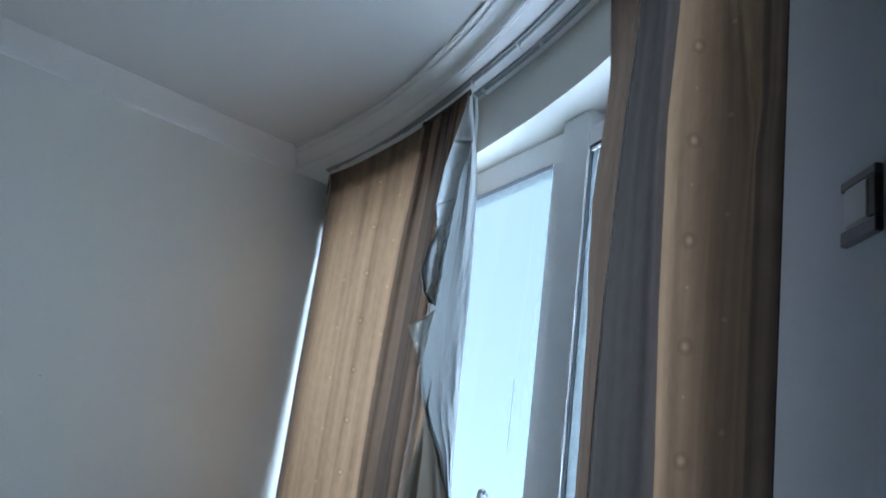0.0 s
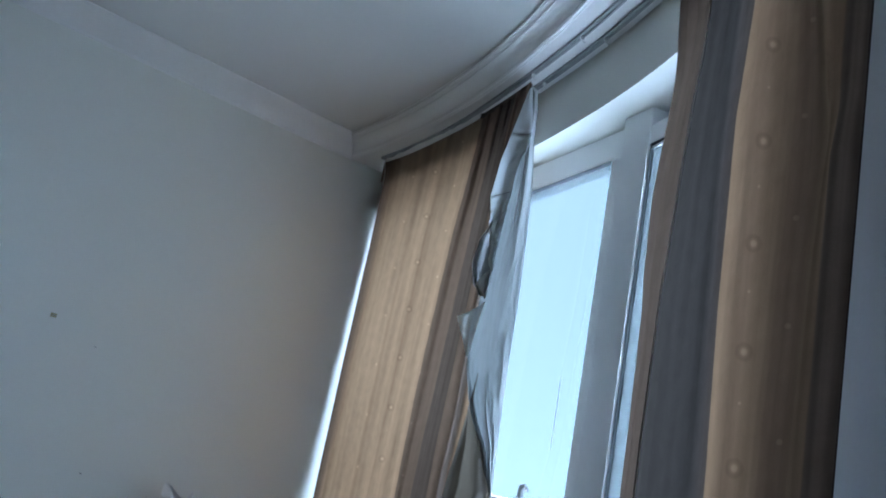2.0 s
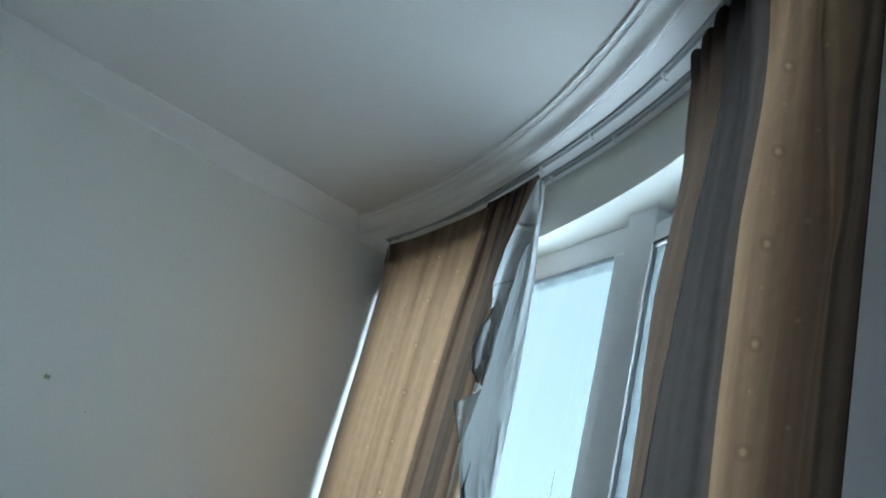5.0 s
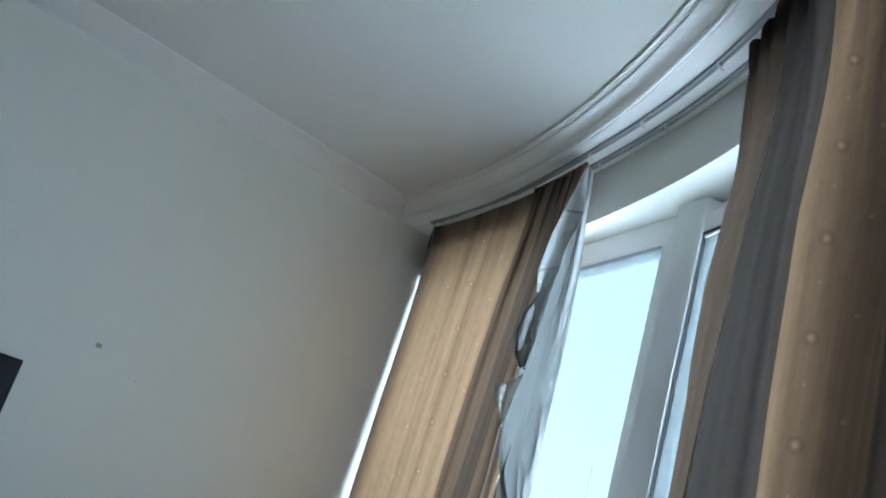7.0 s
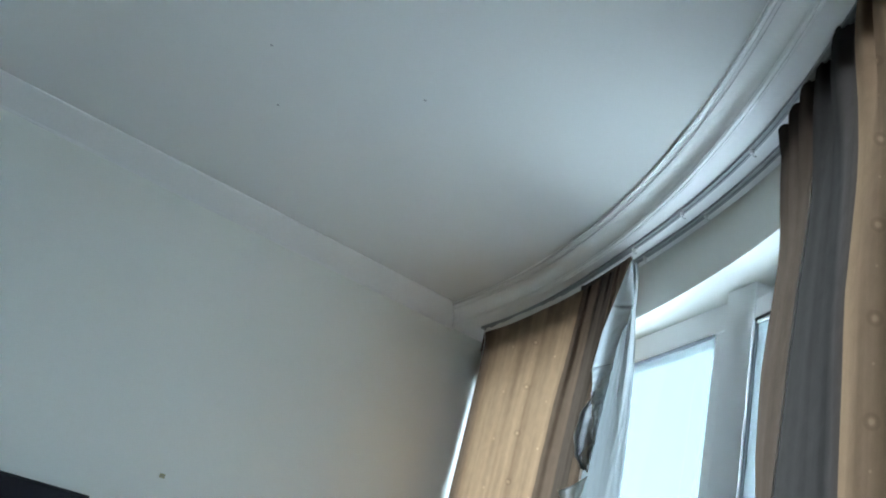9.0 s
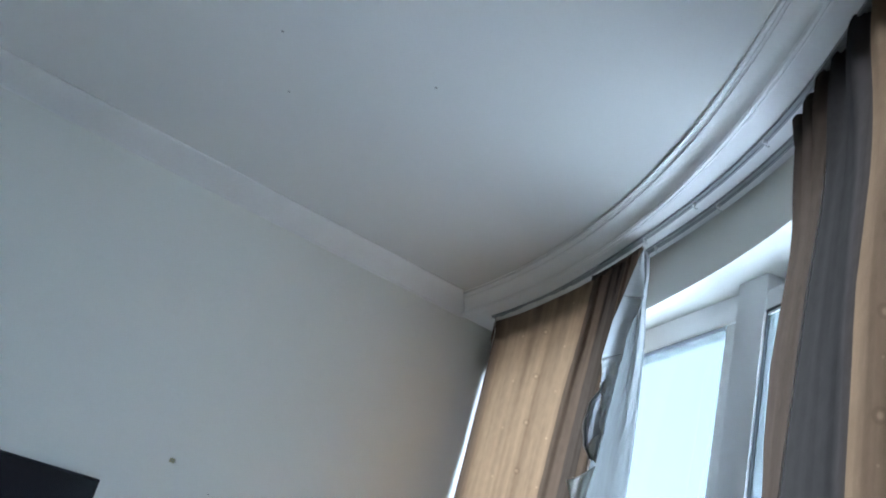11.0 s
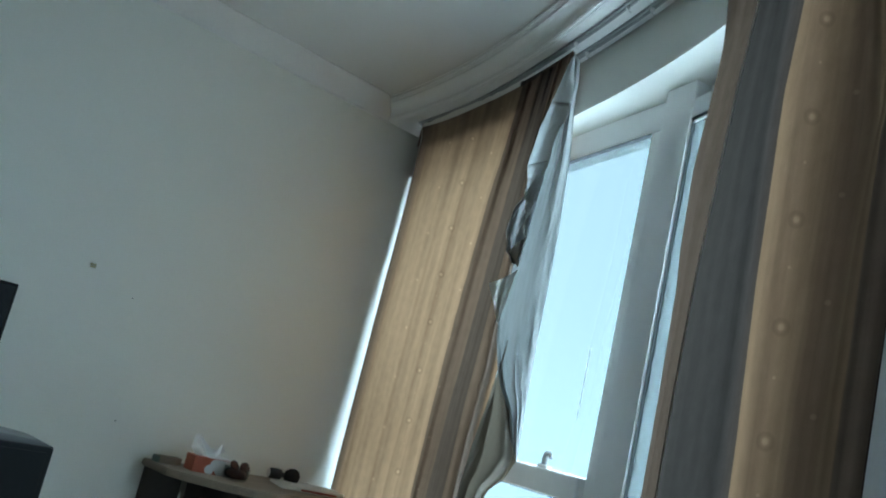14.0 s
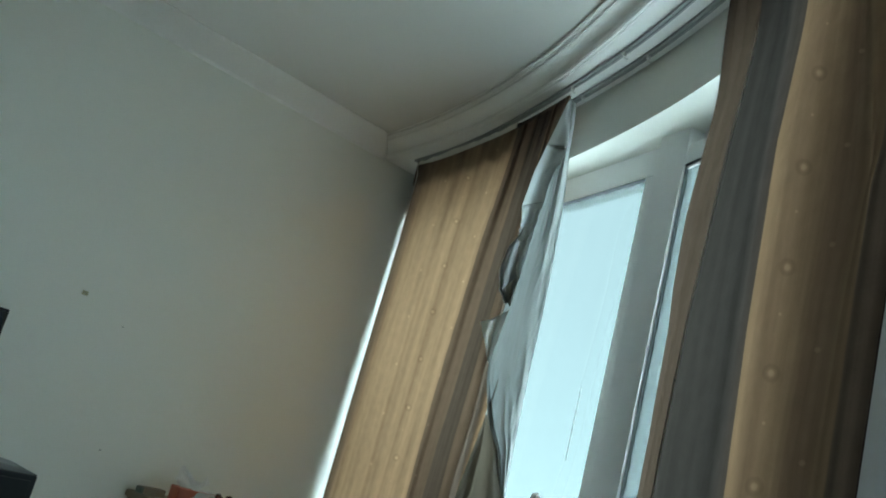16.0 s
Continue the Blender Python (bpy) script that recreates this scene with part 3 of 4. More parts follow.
def left_curtain():
    ob = thing("curtain", "beige and brown striped curtain with a twisted grey-lined edge", "curtain", group="curtains at the bay window")
    foot = 0.06
    # where the outer edge, the three stripe lines and the leading edge hang, by height, fitted to the camera's view
    lines = [[(0.0, -8.1), (0.95, -8.15), (1.56, -8.30), (2.1, -8.55), (2.42, -8.55), (2.5, -8.2)],
             [(0.0, -16.0), (0.956, -16.38), (1.39, -16.6), (1.7, -16.92), (2.05, -17.35), (2.2, -17.75), (2.5, -18.3)],
             [(0.0, -17.3), (0.975, -17.82), (1.25, -18.06), (1.83, -18.85), (2.5, -20.0)],
             [(0.0, -19.0), (0.995, -19.36), (1.26, -19.5), (1.83, -20.15), (2.5, -21.2)],
             [(0.0, -20.9), (1.04, -21.3), (1.18, -21.4), (1.3, -21.75), (1.41, -21.9), (1.55, -21.7), (1.9, -22.0), (2.13, -22.0), (2.36, -22.4), (2.5, -22.75)]]
    marks, stripes = (0.0, 0.52, 0.66, 0.82, 1.0), (0.06, 0.595, 0.747, 0.993, 1.13)
    crest = [(0.0, 0.190), (0.05, 0.160), (0.12, 0.132), (0.52, 0.118), (0.62, 0.150), (0.72, 0.142), (0.80, 0.116), (0.90, 0.128), (1.0, 0.165)]
    heads = ((0.075, 0.03), (0.20, 0.035), (0.33, 0.035), (0.455, 0.035), (0.545, 0.022), (0.63, 0.022), (0.735, 0.026), (0.83, 0.026), (0.94, 0.03))

    def top(u):
        # the last pleats stand in steps, each rising from a notch
        step = sum(0.0022 * ramp01(u, c - 0.035, c - 0.025) for c, w in heads[5:]) - sum(0.005 * bump(u, c - 0.03, 0.010) for c, w in heads[4:])
        return 2.480 + 0.002 * math.sin(30 * u) + step

    def front(u, v):
        high = top(u)
        z = high + (foot - high) * v
        drop = high - z
        dr = 0.129 + (smooth_table(crest, u) - 0.129) * ramp01(drop, 0.0, 0.35)
        loose = ramp01(drop, 0.05, 0.5)
        dr += loose * (0.006 * math.sin(2 * math.pi * (4.2 * u + 0.16 * math.sin(2.1 * v + 1))) + 0.0025 * math.sin(2 * math.pi * (10.5 * u + 0.3 * math.sin(3 * v)))) * (1 - 0.5 * u)
        dr += 0.004 * loose * noise.noise(Vector((7 * u, 3 * v, 0.7)))
        tight = 1 - ramp01(drop, 0.03, 0.42)
        for c, w in heads:                # pinch pleats at the head, shut by the tape
            deep = 0.016 if c < 0.5 else 0.013
            dr -= deep * tight * bump(u, c, w * (1 + 1.5 * drop)) - 0.35 * deep * tight * bump(u, c - 1.7 * w, w)
        return on_sight_line(between(marks, lines, u, z), dr, z)

    def dye(u, v):
        k = max(i for i in range(4) if u >= marks[i])
        f = (u - marks[k]) / (marks[k + 1] - marks[k])
        return (stripes[k] + (stripes[k + 1] - stripes[k]) * f + 0.003 * math.sin(9 * v + 20 * u), v * 2.5)

    def knots(u, v):
        z = top(u) + (foot - top(u)) * v
        off = between(marks, lines, u, z) + 14.12 + 0.3 * (2.14 - z) ** 2
        return (off * 0.038, z - 0.0227 * (z - 1.19) * off - 2.144)
    no_knots = lambda u, v: (5.0, 0.0)
    sheet("cloth", 300, 110, front, dye, FABRIC, ob, "", knots)
    # an unseen strip runs back almost to the wall, added to block spilling daylight
    def side(u, v):
        p = front(0.0, v)
        gap = 0.008 + 0.033 * v ** 1.4
        way = Vector((0.60, 0.80, 0))
        return p + way * (max(0.0, NORTH - gap - p.y) / 0.80) * u
    sheet("spill_block", 8, 60, side, lambda u, v: (0.03, v * 2.5), HEADER, ob, "", no_knots)
    part("edge_line", tube([front(0.0, k / 90) - 0.001 * Vector((0.6, 0.8, 0)) for k in range(0, 90)], 0.0019, 6), TAPE, ob, "thin white line along the outer edge", True)
    # header band sewn behind the top edge, and the pale tape that shows over it
    sheet("header", 260, 6, lambda u, v: front(0.58 * u, 0.001 + v * (0.048 + 0.005 * math.sin(2 * math.pi * (0.58 * u - 0.045) / 0.1275))) + (0.003 + 0.009 * v) * Vector((0.8, 0.6, 0)), lambda u, v: dye(0.58 * u, v * 0.03), HEADER, ob, "doubled brown header band", no_knots)

    def heading(u, v):
        th = -8.3 - 9.6 * u
        low, high = 2.483 - 0.003 * math.sin(7 * u) + 0.006 * ramp01(u, 0.75, 1.0), 2.494 + 0.010 * ramp01(u, 0.1, 0.35) + 0.0025 * math.sin(23 * u + 5 * math.sin(9 * u))
        return on_sight_line(th, 0.110 + 0.0012 * math.sin(50 * u), high + (low - 0.006 - high) * v)
    # strip added behind the head to stop daylight leaking over the cloth
    sheet("light_stop", 120, 2, lambda u, v: on_sight_line(-8.25 - 14.3 * u, 0.1445, 2.507 - 0.011 * ramp01(u, 0.66, 0.70) - (0.125 - 0.04 * ramp01(u, 0.70, 0.8)) * v), lambda u, v: dye(u, 0.01 * v), HEADER, ob, "brown strip added to stop light above the curtain", no_knots)
    sheet("tape", 120, 3, heading, lambda u, v: (u, v), TAPE, ob, "white header tape")

    # the grey lining that shows where the leading edge is twisted over: places by height, fitted to the camera's view
    right = [(1.143, -25.34), (1.21, -25.21), (1.35, -25.03), (1.5, -24.91), (1.71, -24.87), (1.843, -24.76), (2.0, -24.54), (2.092, -24.37), (2.253, -23.85), (2.357, -23.72), (2.435, -23.38), (2.475, -22.75)]
    left = [(1.143, -25.2), (1.2, -24.45), (1.28, -23.7), (1.35, -22.5), (1.42, -21.75), (1.5, -21.2), (1.56, -20.97), (1.75, -21.2), (1.9, -21.5), (2.1, -22.2), (2.28, -22.5), (2.475, -22.55)]

    def lining(u, v):
        z = 2.475 - 1.332 * v
        th = lerp_table(left, z) + (lerp_table(right, z) - lerp_table(left, z)) * u
        loose = ramp01(v, 0.04, 0.3)
        dr = 0.122 + 0.030 * bump(u, 1.0, 0.16) + loose * 0.010 * math.sin(2 * math.pi * (0.9 * u + 0.15)) + 0.003 * loose * math.sin(2 * math.pi * (2.3 * u + 0.8 * v))
        dr -= 0.010 * bump(u, 0.60 - 0.25 * v, 0.05) * ramp01(v, 0.05, 0.12) * (1 - ramp01(v, 0.45, 0.6))
        low = ramp01(v, 0.58, 0.8)         # slanting creases where it is pulled to the tip
        slant = u - 0.9 * (v - 0.62)
        dr += low * (0.010 * math.sin(2 * math.pi * (1.9 * slant + 0.1)) + 0.003 * math.sin(2 * math.pi * (4.1 * slant + 0.5 * v))) * (1 - u ** 6)
        dr += 0.012 * low * noise.noise(Vector((5 * u, 12 * v, 4.1))) + 0.003 * loose * noise.noise(Vector((13 * u, 22 * v, 1.1)))
        return on_sight_line(th, dr, z)

    sheet("lining", 80, 190, lining, lambda u, v: (u * 0.4, v * 1.3), LINING, ob, "silver grey curtain lining")

    # its lower part hangs behind, in upright folds, with shade put into its colour
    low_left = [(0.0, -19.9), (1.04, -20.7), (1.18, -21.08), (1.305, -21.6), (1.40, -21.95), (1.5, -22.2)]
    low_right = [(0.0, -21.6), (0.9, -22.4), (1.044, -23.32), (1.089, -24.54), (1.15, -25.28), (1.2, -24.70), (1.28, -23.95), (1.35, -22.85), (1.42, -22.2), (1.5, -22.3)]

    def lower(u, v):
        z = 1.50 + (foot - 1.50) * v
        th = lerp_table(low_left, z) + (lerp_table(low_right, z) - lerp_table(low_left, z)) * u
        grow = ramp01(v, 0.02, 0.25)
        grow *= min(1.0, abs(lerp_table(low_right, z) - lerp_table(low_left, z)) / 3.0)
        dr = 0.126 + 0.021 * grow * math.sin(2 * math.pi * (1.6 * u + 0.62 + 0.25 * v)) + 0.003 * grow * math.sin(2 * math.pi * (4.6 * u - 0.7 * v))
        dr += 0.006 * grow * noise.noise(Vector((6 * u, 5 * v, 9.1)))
        return on_sight_line(th, dr, z)

    sheet("lining", 70, 80, lower, lambda u, v: (u * 0.4, v * 1.4), LOWER, ob, "grey lining in upright folds, darkened as in shade")
    sheet("leading_hem", 6, 30, lambda u, v: lower(1.0 - (0.02 + 0.10 * (1 - u)) * math.sin(math.pi * min(1.0, 0.12 + v)) ** 0.7, 0.13 + 0.105 * v) - 0.012 * Vector((0.8, 0.5, 0)),
          lambda u, v: (0.05 + 0.05 * u, v), FABRIC, ob, "brown leading hem", no_knots)

    # the turned-over strip with its crumpled, frayed edge
    outer = [(1.835, -21.85), (1.876, -21.46), (1.931, -21.41), (1.992, -20.93), (2.037, -20.91), (2.079, -20.68), (2.128, -20.46), (2.252, -20.87), (2.364, -21.72), (2.468, -22.5)]
    inner = [(1.835, -21.95), (1.89, -21.98), (2.013, -22.24), (2.102, -22.51), (2.162, -22.56), (2.215, -22.91), (2.236, -23.40), (2.281, -23.54), (2.37, -23.2), (2.468, -22.8)]

    def flap(u, v):
        z = 2.468 - 0.633 * v
        frayed = ramp01(v, 0.55, 0.68)
        a, b = lerp_table(inner, z), lerp_table(outer, z)
        th = a + (b - a) * u + frayed * u * u * (0.10 * noise.noise(Vector((1.7, 21 * v, 0.4))) + 0.16 * noise.noise(Vector((5.2, 55 * v, 2.1))))
        dr = 0.104 - 0.010 * math.sin(math.pi * u) + 0.010 * (1 - u) ** 2
        dr -= 0.0045 * (bump(v, 0.20 + 0.09 * (1 - u), 0.010) - bump(v, 0.222 + 0.09 * (1 - u), 0.010)) + 0.005 * (bump(v, 0.545 + 0.03 * (1 - u), 0.010) - bump(v, 0.565 + 0.03 * (1 - u), 0.010)) * u
        dr += 0.007 * bump(u, 0.35, 0.2) * bump(v, 0.33, 0.15)
        dr += frayed * (0.010 * u * noise.noise(Vector((3 * u, 17 * v, 8.0))) + 0.005 * noise.noise(Vector((6 * u, 40 * v, 0.0))))
        return on_sight_line(th, dr, z)

    strip = sheet("turned_edge", 24, 160, flap, lambda u, v: (u * 0.2 + 0.1, v), FLAP, ob, "turned-over lining strip, lightened as if lit")
    part("hem", tube([flap(1.0, k / 160) for k in range(88, 160)], [0.0018 + 0.0016 * abs(noise.noise(Vector((0.3, k * 0.4, 0)))) for k in range(88, 160)], 6), TAPE, strip, "frayed white hem", True)
    # thin dark bars laid into the creases as their shade
    for at in (0.21, 0.55):
        part("crease", tube([flap(0.08 + 0.84 * k / 12, at + (0.09 if at < 0.3 else 0.03) * (0.92 - 0.84 * k / 12)) - 0.001 * Vector((0.8, 0.5, 0)) for k in range(13)], 0.0008, 5), CREASE_SHADE, strip, "dark line standing for the crease's shade", True)

    # the hollow where the cloth curls under the strip; its grey stands for shade
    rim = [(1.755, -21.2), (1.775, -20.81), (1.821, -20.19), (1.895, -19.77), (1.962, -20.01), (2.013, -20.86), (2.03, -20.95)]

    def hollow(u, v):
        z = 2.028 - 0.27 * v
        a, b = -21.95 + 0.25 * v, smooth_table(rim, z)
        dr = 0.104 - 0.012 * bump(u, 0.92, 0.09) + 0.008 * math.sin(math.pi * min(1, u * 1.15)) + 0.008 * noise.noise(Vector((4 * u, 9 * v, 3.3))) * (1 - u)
        return on_sight_line(a + (b - a) * u, dr, z)
    sheet("curled_cloth", 30, 40, hollow, lambda u, v: (0.1 * u, v), CURL, ob, "curled lining under the turned edge, in a shaded grey", no_knots)

    # two small corners that are folded out, lightened as if better lit, with white hems
    def corner(name, a, b, c, belly):
        def place(u, v):
            th = (a[1] + (b[1] - a[1]) * u) * (1 - v) + c[1] * v
            z = (a[0] + (b[0] - a[0]) * u) * (1 - v) + c[0] * v
            z -= belly * math.sin(math.pi * u) * (1 - v)
            dr = 0.098 + 0.018 * u * u + 0.006 * math.sin(2 * math.pi * (1.2 * u + 0.4 * v)) * (1 - v) + 0.010 * v + 0.004 * noise.noise(Vector((5 * u, 6 * v, belly * 90)))
            return on_sight_line(th, dr, z)
        piece = sheet(name, 22, 22, place, lambda u, v: (u * 0.2 + 0.1, v * 0.2), CORNER_CLOTH, ob, "small folded-out lining corner")
        part("hem", tube([place(k / 20, 0) for k in range(21)], [0.0022 + 0.0012 * abs(noise.noise(Vector((0.9, k * 0.7, belly)))) for k in range(21)], 6), TAPE, piece, "white hem", True)
        part("hem", tube([place(0.0, k / 20) for k in range(20)], 0.0016, 6), TAPE, piece, "white hem", True)
    corner("lining_corner", (1.806, -20.55), (1.840, -21.9), (1.745, -21.70), -0.010)
    corner("lining_corner", (1.703, -19.31), (1.734, -21.70), (1.554, -20.97), 0.006)
    return ob


left_curtain()


def right_curtain():
    ob = thing("curtain", "beige, brown and dark taupe striped curtain in deep folds", "curtain", group="curtains at the bay window")
    foot, ref = 0.10, 0.12
    # the leading edge, the seam, the stripe lines, a soft fold and the outer edge, by height, fitted to the camera's
    # view
    lines = [[(0.0, -35.4), (1.33, -35.3), (1.56, -35.2), (1.64, -35.0), (1.81, -34.9), (1.9, -35.1), (2.03, -35.42), (2.16, -35.52), (2.28, -35.72), (2.37, -35.33)],
             [(0.0, -36.3), (1.33, -36.2), (1.57, -36.28), (1.77, -36.58), (1.95, -36.88), (2.07, -37.2), (2.28, -37.6), (2.42, -37.9)],
             [(0.0, -39.9), (1.33, -39.45), (1.78, -39.1), (2.2, -39.3), (2.42, -39.2)],
             [(0.0, -40.4), (1.27, -39.95), (1.5, -39.7), (1.67, -39.65), (1.84, -39.6), (2.0, -39.9), (2.2, -40.2), (2.42, -40.4)],
             [(0.0, -42.1), (1.32, -42.18), (1.57, -42.4), (1.8, -42.5), (2.0, -42.2), (2.42, -42.1)],
             [(0.0, -43.2), (1.32, -43.3), (1.5, -43.4), (1.668, -43.7), (1.736, -43.5), (1.9, -43.0), (2.04, -42.6), (2.42, -42.4)],
             [(0.0, -43.8), (1.32, -43.82), (1.64, -43.88), (1.7, -44.1), (1.86, -44.1), (1.95, -44.25), (2.42, -44.3)],
             [(0.0, -44.6), (1.23, -44.75), (1.5, -44.85), (1.8, -44.95), (2.42, -45.0)]]
    marks = (0.0, 0.15, 0.38, 0.46, 0.66, 0.80, 0.88, 1.0)
    crest = [(0.0, 0.150), (0.05, 0.124), (0.13, 0.121), (0.165, 0.126), (0.28, 0.126), (0.40, 0.114), (0.48, 0.111), (0.60, 0.113), (0.66, 0.115), (0.74, 0.114), (0.79, 0.112), (0.83, 0.113), (0.90, 0.118), (1.0, 0.130)]
    head = [(0.0, 2.370), (0.04, 2.372), (0.10, 2.403), (0.16, 2.424), (0.24, 2.433), (0.34, 2.425), (0.5, 2.41), (1.0, 2.40)]
    pleats = ((0.016, 0.013), (0.060, 0.014), (0.103, 0.014), (0.180, 0.030), (0.340, 0.045), (0.47, 0.03), (0.58, 0.04), (0.70, 0.035), (0.80, 0.035), (0.92, 0.035))

    def top(u):
        return smooth_table(head, u)

    def front(u, v):
        high = top(u)
        z = high + (foot - high) * v
        drop = high - z
        upper = 1 - ramp01(drop, 0.0, 0.55)
        dr = smooth_table(crest, u) + (0.050 - 0.022 * u) * upper
        loose = ramp01(drop, 0.12, 0.6)
        edge = 1 - ramp01(u, 0.12, 0.17)
        dr += edge * (0.15 + 0.85 * ramp01(z, 1.6, 2.2)) * 0.005 * math.sin(2 * math.pi * (u / 0.058 + 0.1)) * loose
        dr += loose * (1 - edge) * (0.0015 * math.sin(2 * math.pi * (6.5 * u + 0.1 * math.sin(4 * v))) + 0.004 * noise.noise(Vector((6 * u, 5 * v, 2.2))))
        fold = ramp01(z, 1.62, 1.76) * bump(u, 0.80, 0.022)        # a soft fold that ends half-way down
        dr -= 0.008 * fold
        tight = (1 - ramp01(drop, 0.04, 0.40)) ** 1.3
        p = on_sight_line(between(marks, lines, u, z), dr, z, ref)
        out = Vector((p.x - CX, p.y - CY, 0)).normalized()
        along = Vector((out.y, -out.x, 0))
        for c, w in pleats:                # each pleat rolls out into the room
            k = (u - c) / w
            p -= out * (0.030 * tight * math.exp(-k ** 4)) - along * (0.010 * tight * k * math.exp(-k * k))
        return p

    def dye(u, v):
        return (u + 0.003 * math.sin(7 * v), v * 2.4)

    def knots(u, v):
        z = top(u) + (foot - top(u)) * v
        off = between(marks, lines, u, z) + 41.06 + 0.45 * max(0.0, 1.55 - z)
        return (off * 0.034, z - 0.069 * (z - 1.22) * off - 1.588)
    sheet("cloth", 320, 130, front, dye, DIM_FABRIC, ob, "", knots)
    sheet("header", 240, 5, lambda u, v: front(u, 0.002 + v * 0.050) + (0.003 + 0.014 * v) * Vector((0.95, 0.3, 0)), lambda u, v: (u, v * 0.08), DIM_FABRIC, ob, "doubled header band", lambda u, v: (5.0, 0.0))
    part("seam", tube([front(0.15, v / 120) - 0.0015 * Vector((0.8, 0.4, 0)) for v in range(8, 120)], [0.0004 + 0.0009 * max(0.0, noise.noise(Vector((0.5, v * 0.33, 0)))) for v in range(8, 120)], 5), THREAD, ob, "pale seam stitching", True)
    return ob


right_curtain()


# ---------------------------------------------------------------- light switch
def light_switch():
    ob = thing("light_switch", "dark grey framed light switch on the curved wall", "light switch")
    p = on_arc(-44.2, WALL, 1.575)
    ob.matrix_basis = Matrix.Translation(p) @ Matrix.Rotation(radians(-44.02), 4, "Z")
    # x out of the room, y along the wall, z up
    h = 0.0415
    bm = bmesh.new()
    for lo, hi in (((-0.011, -h, h - 0.013), (-0.0005, h, h)), ((-0.011, -h, -h), (-0.0005, h, -h + 0.019)),
                   ((-0.011, -h, -h + 0.0191), (-0.0005, -h + 0.016, h - 0.0131))):
        box(lo, hi, 0.002, bm)
    part("frame", bm, GREY_FRAME, ob)
    part("backing", box((-0.006, h - 0.012, -h + 0.019), (-0.0006, h, h - 0.0131), 0.001), ROCKER, ob, "pale grey inner edge")
    part("rocker", box((-0.0125, -h + 0.0165, -h + 0.0195), (-0.001, h - 0.0125, h - 0.0135), 0.003), ROCKER, ob, "grey rocker")
    return ob


light_switch()


# ---------------------------------------------------------------- television
def television():
    ob = thing("television", "black flat television mounted on the white wall", "television", (0.385, NORTH, 1.045))
    w, h = 0.482, 0.287
    bm = box((-w, -0.055, -h), (w, -0.020, h), 0.004)
    part("casing", bm, TV_BODY, ob)
    part("screen", box((-w + 0.010, -0.0575, -h + 0.016), (w - 0.010, -0.0552, h - 0.010), 0.0008), SCREEN, ob, "glossy black screen")
    part("wall_mount", box((-0.20, -0.020, -0.18), (0.20, -0.0005, 0.18), 0.003), BLACK, ob, "black wall mount")
    return ob


television()


# ---------------------------------------------------------------- grey case below the television
def grey_case():
    ob = thing("speaker", "dark grey box with a curved pale grey top", "speaker", (0.80, 2.92, 0.0))
    part("body", box((-0.19, -0.115, 0.36), (0.20, 0.16, 0.862), 0.006), CASE, ob)
    bm, n = bmesh.new(), 14
    lower, upper = [], []
    for i in range(n + 1):
        x = -0.19 + 0.39 * i / n
        z = 0.8625 + 0.009 * (1 - ((x - 0.005) / 0.195) ** 2)
        lower.append([bm.verts.new((x, y, 0.8625)) for y in (-0.113, 0.16)])
        upper.append([bm.verts.new((x, y, z + (0.004 * (z - 0.8625) / 0.009 if y > 0 else -0.005 * (z - 0.8625) / 0.009))) for y in (-0.113, 0.16)])
    for i in range(n):
        bm.faces.new((upper[i][0], upper[i + 1][0], upper[i + 1][1], upper[i][1]))
        bm.faces.new((lower[i][0], lower[i + 1][0], lower[i + 1][1], lower[i][1]))
        for k in (0, 1):
            bm.faces.new((lower[i][k], lower[i + 1][k], upper[i + 1][k], upper[i][k]))
    for i in (0, n):
        bm.faces.new((lower[i][0], lower[i][1], upper[i][1], upper[i][0]))
    part("top", bm, CASE_TOP, ob, "pale grey curved top", True)
    part("front_panel", box((-0.175, -0.121, 0.38), (0.182, -0.1155, 0.845), 0.003), CASE, ob, "dark grey front panel")
    return ob


grey_case()
stand = thing("cabinet", "dark brown low cabinet under the television", "cabinet", (0.35, 3.0, 0.0))
part("body", box((-0.75, -0.24, 0.03), (0.72, 0.27, 0.335), 0.004), DARK, stand)
part("top", box((-0.77, -0.26, 0.3355), (0.74, 0.275, 0.3595), 0.003), WOOD, stand)
for sx in (-0.66, 0.63):
    part("leg", tube([(sx, 0, 0), (sx, 0, 0.031)], 0.03, 12), BLACK, stand)


# ---------------------------------------------------------------- corner shelf
SHELF = 0.825


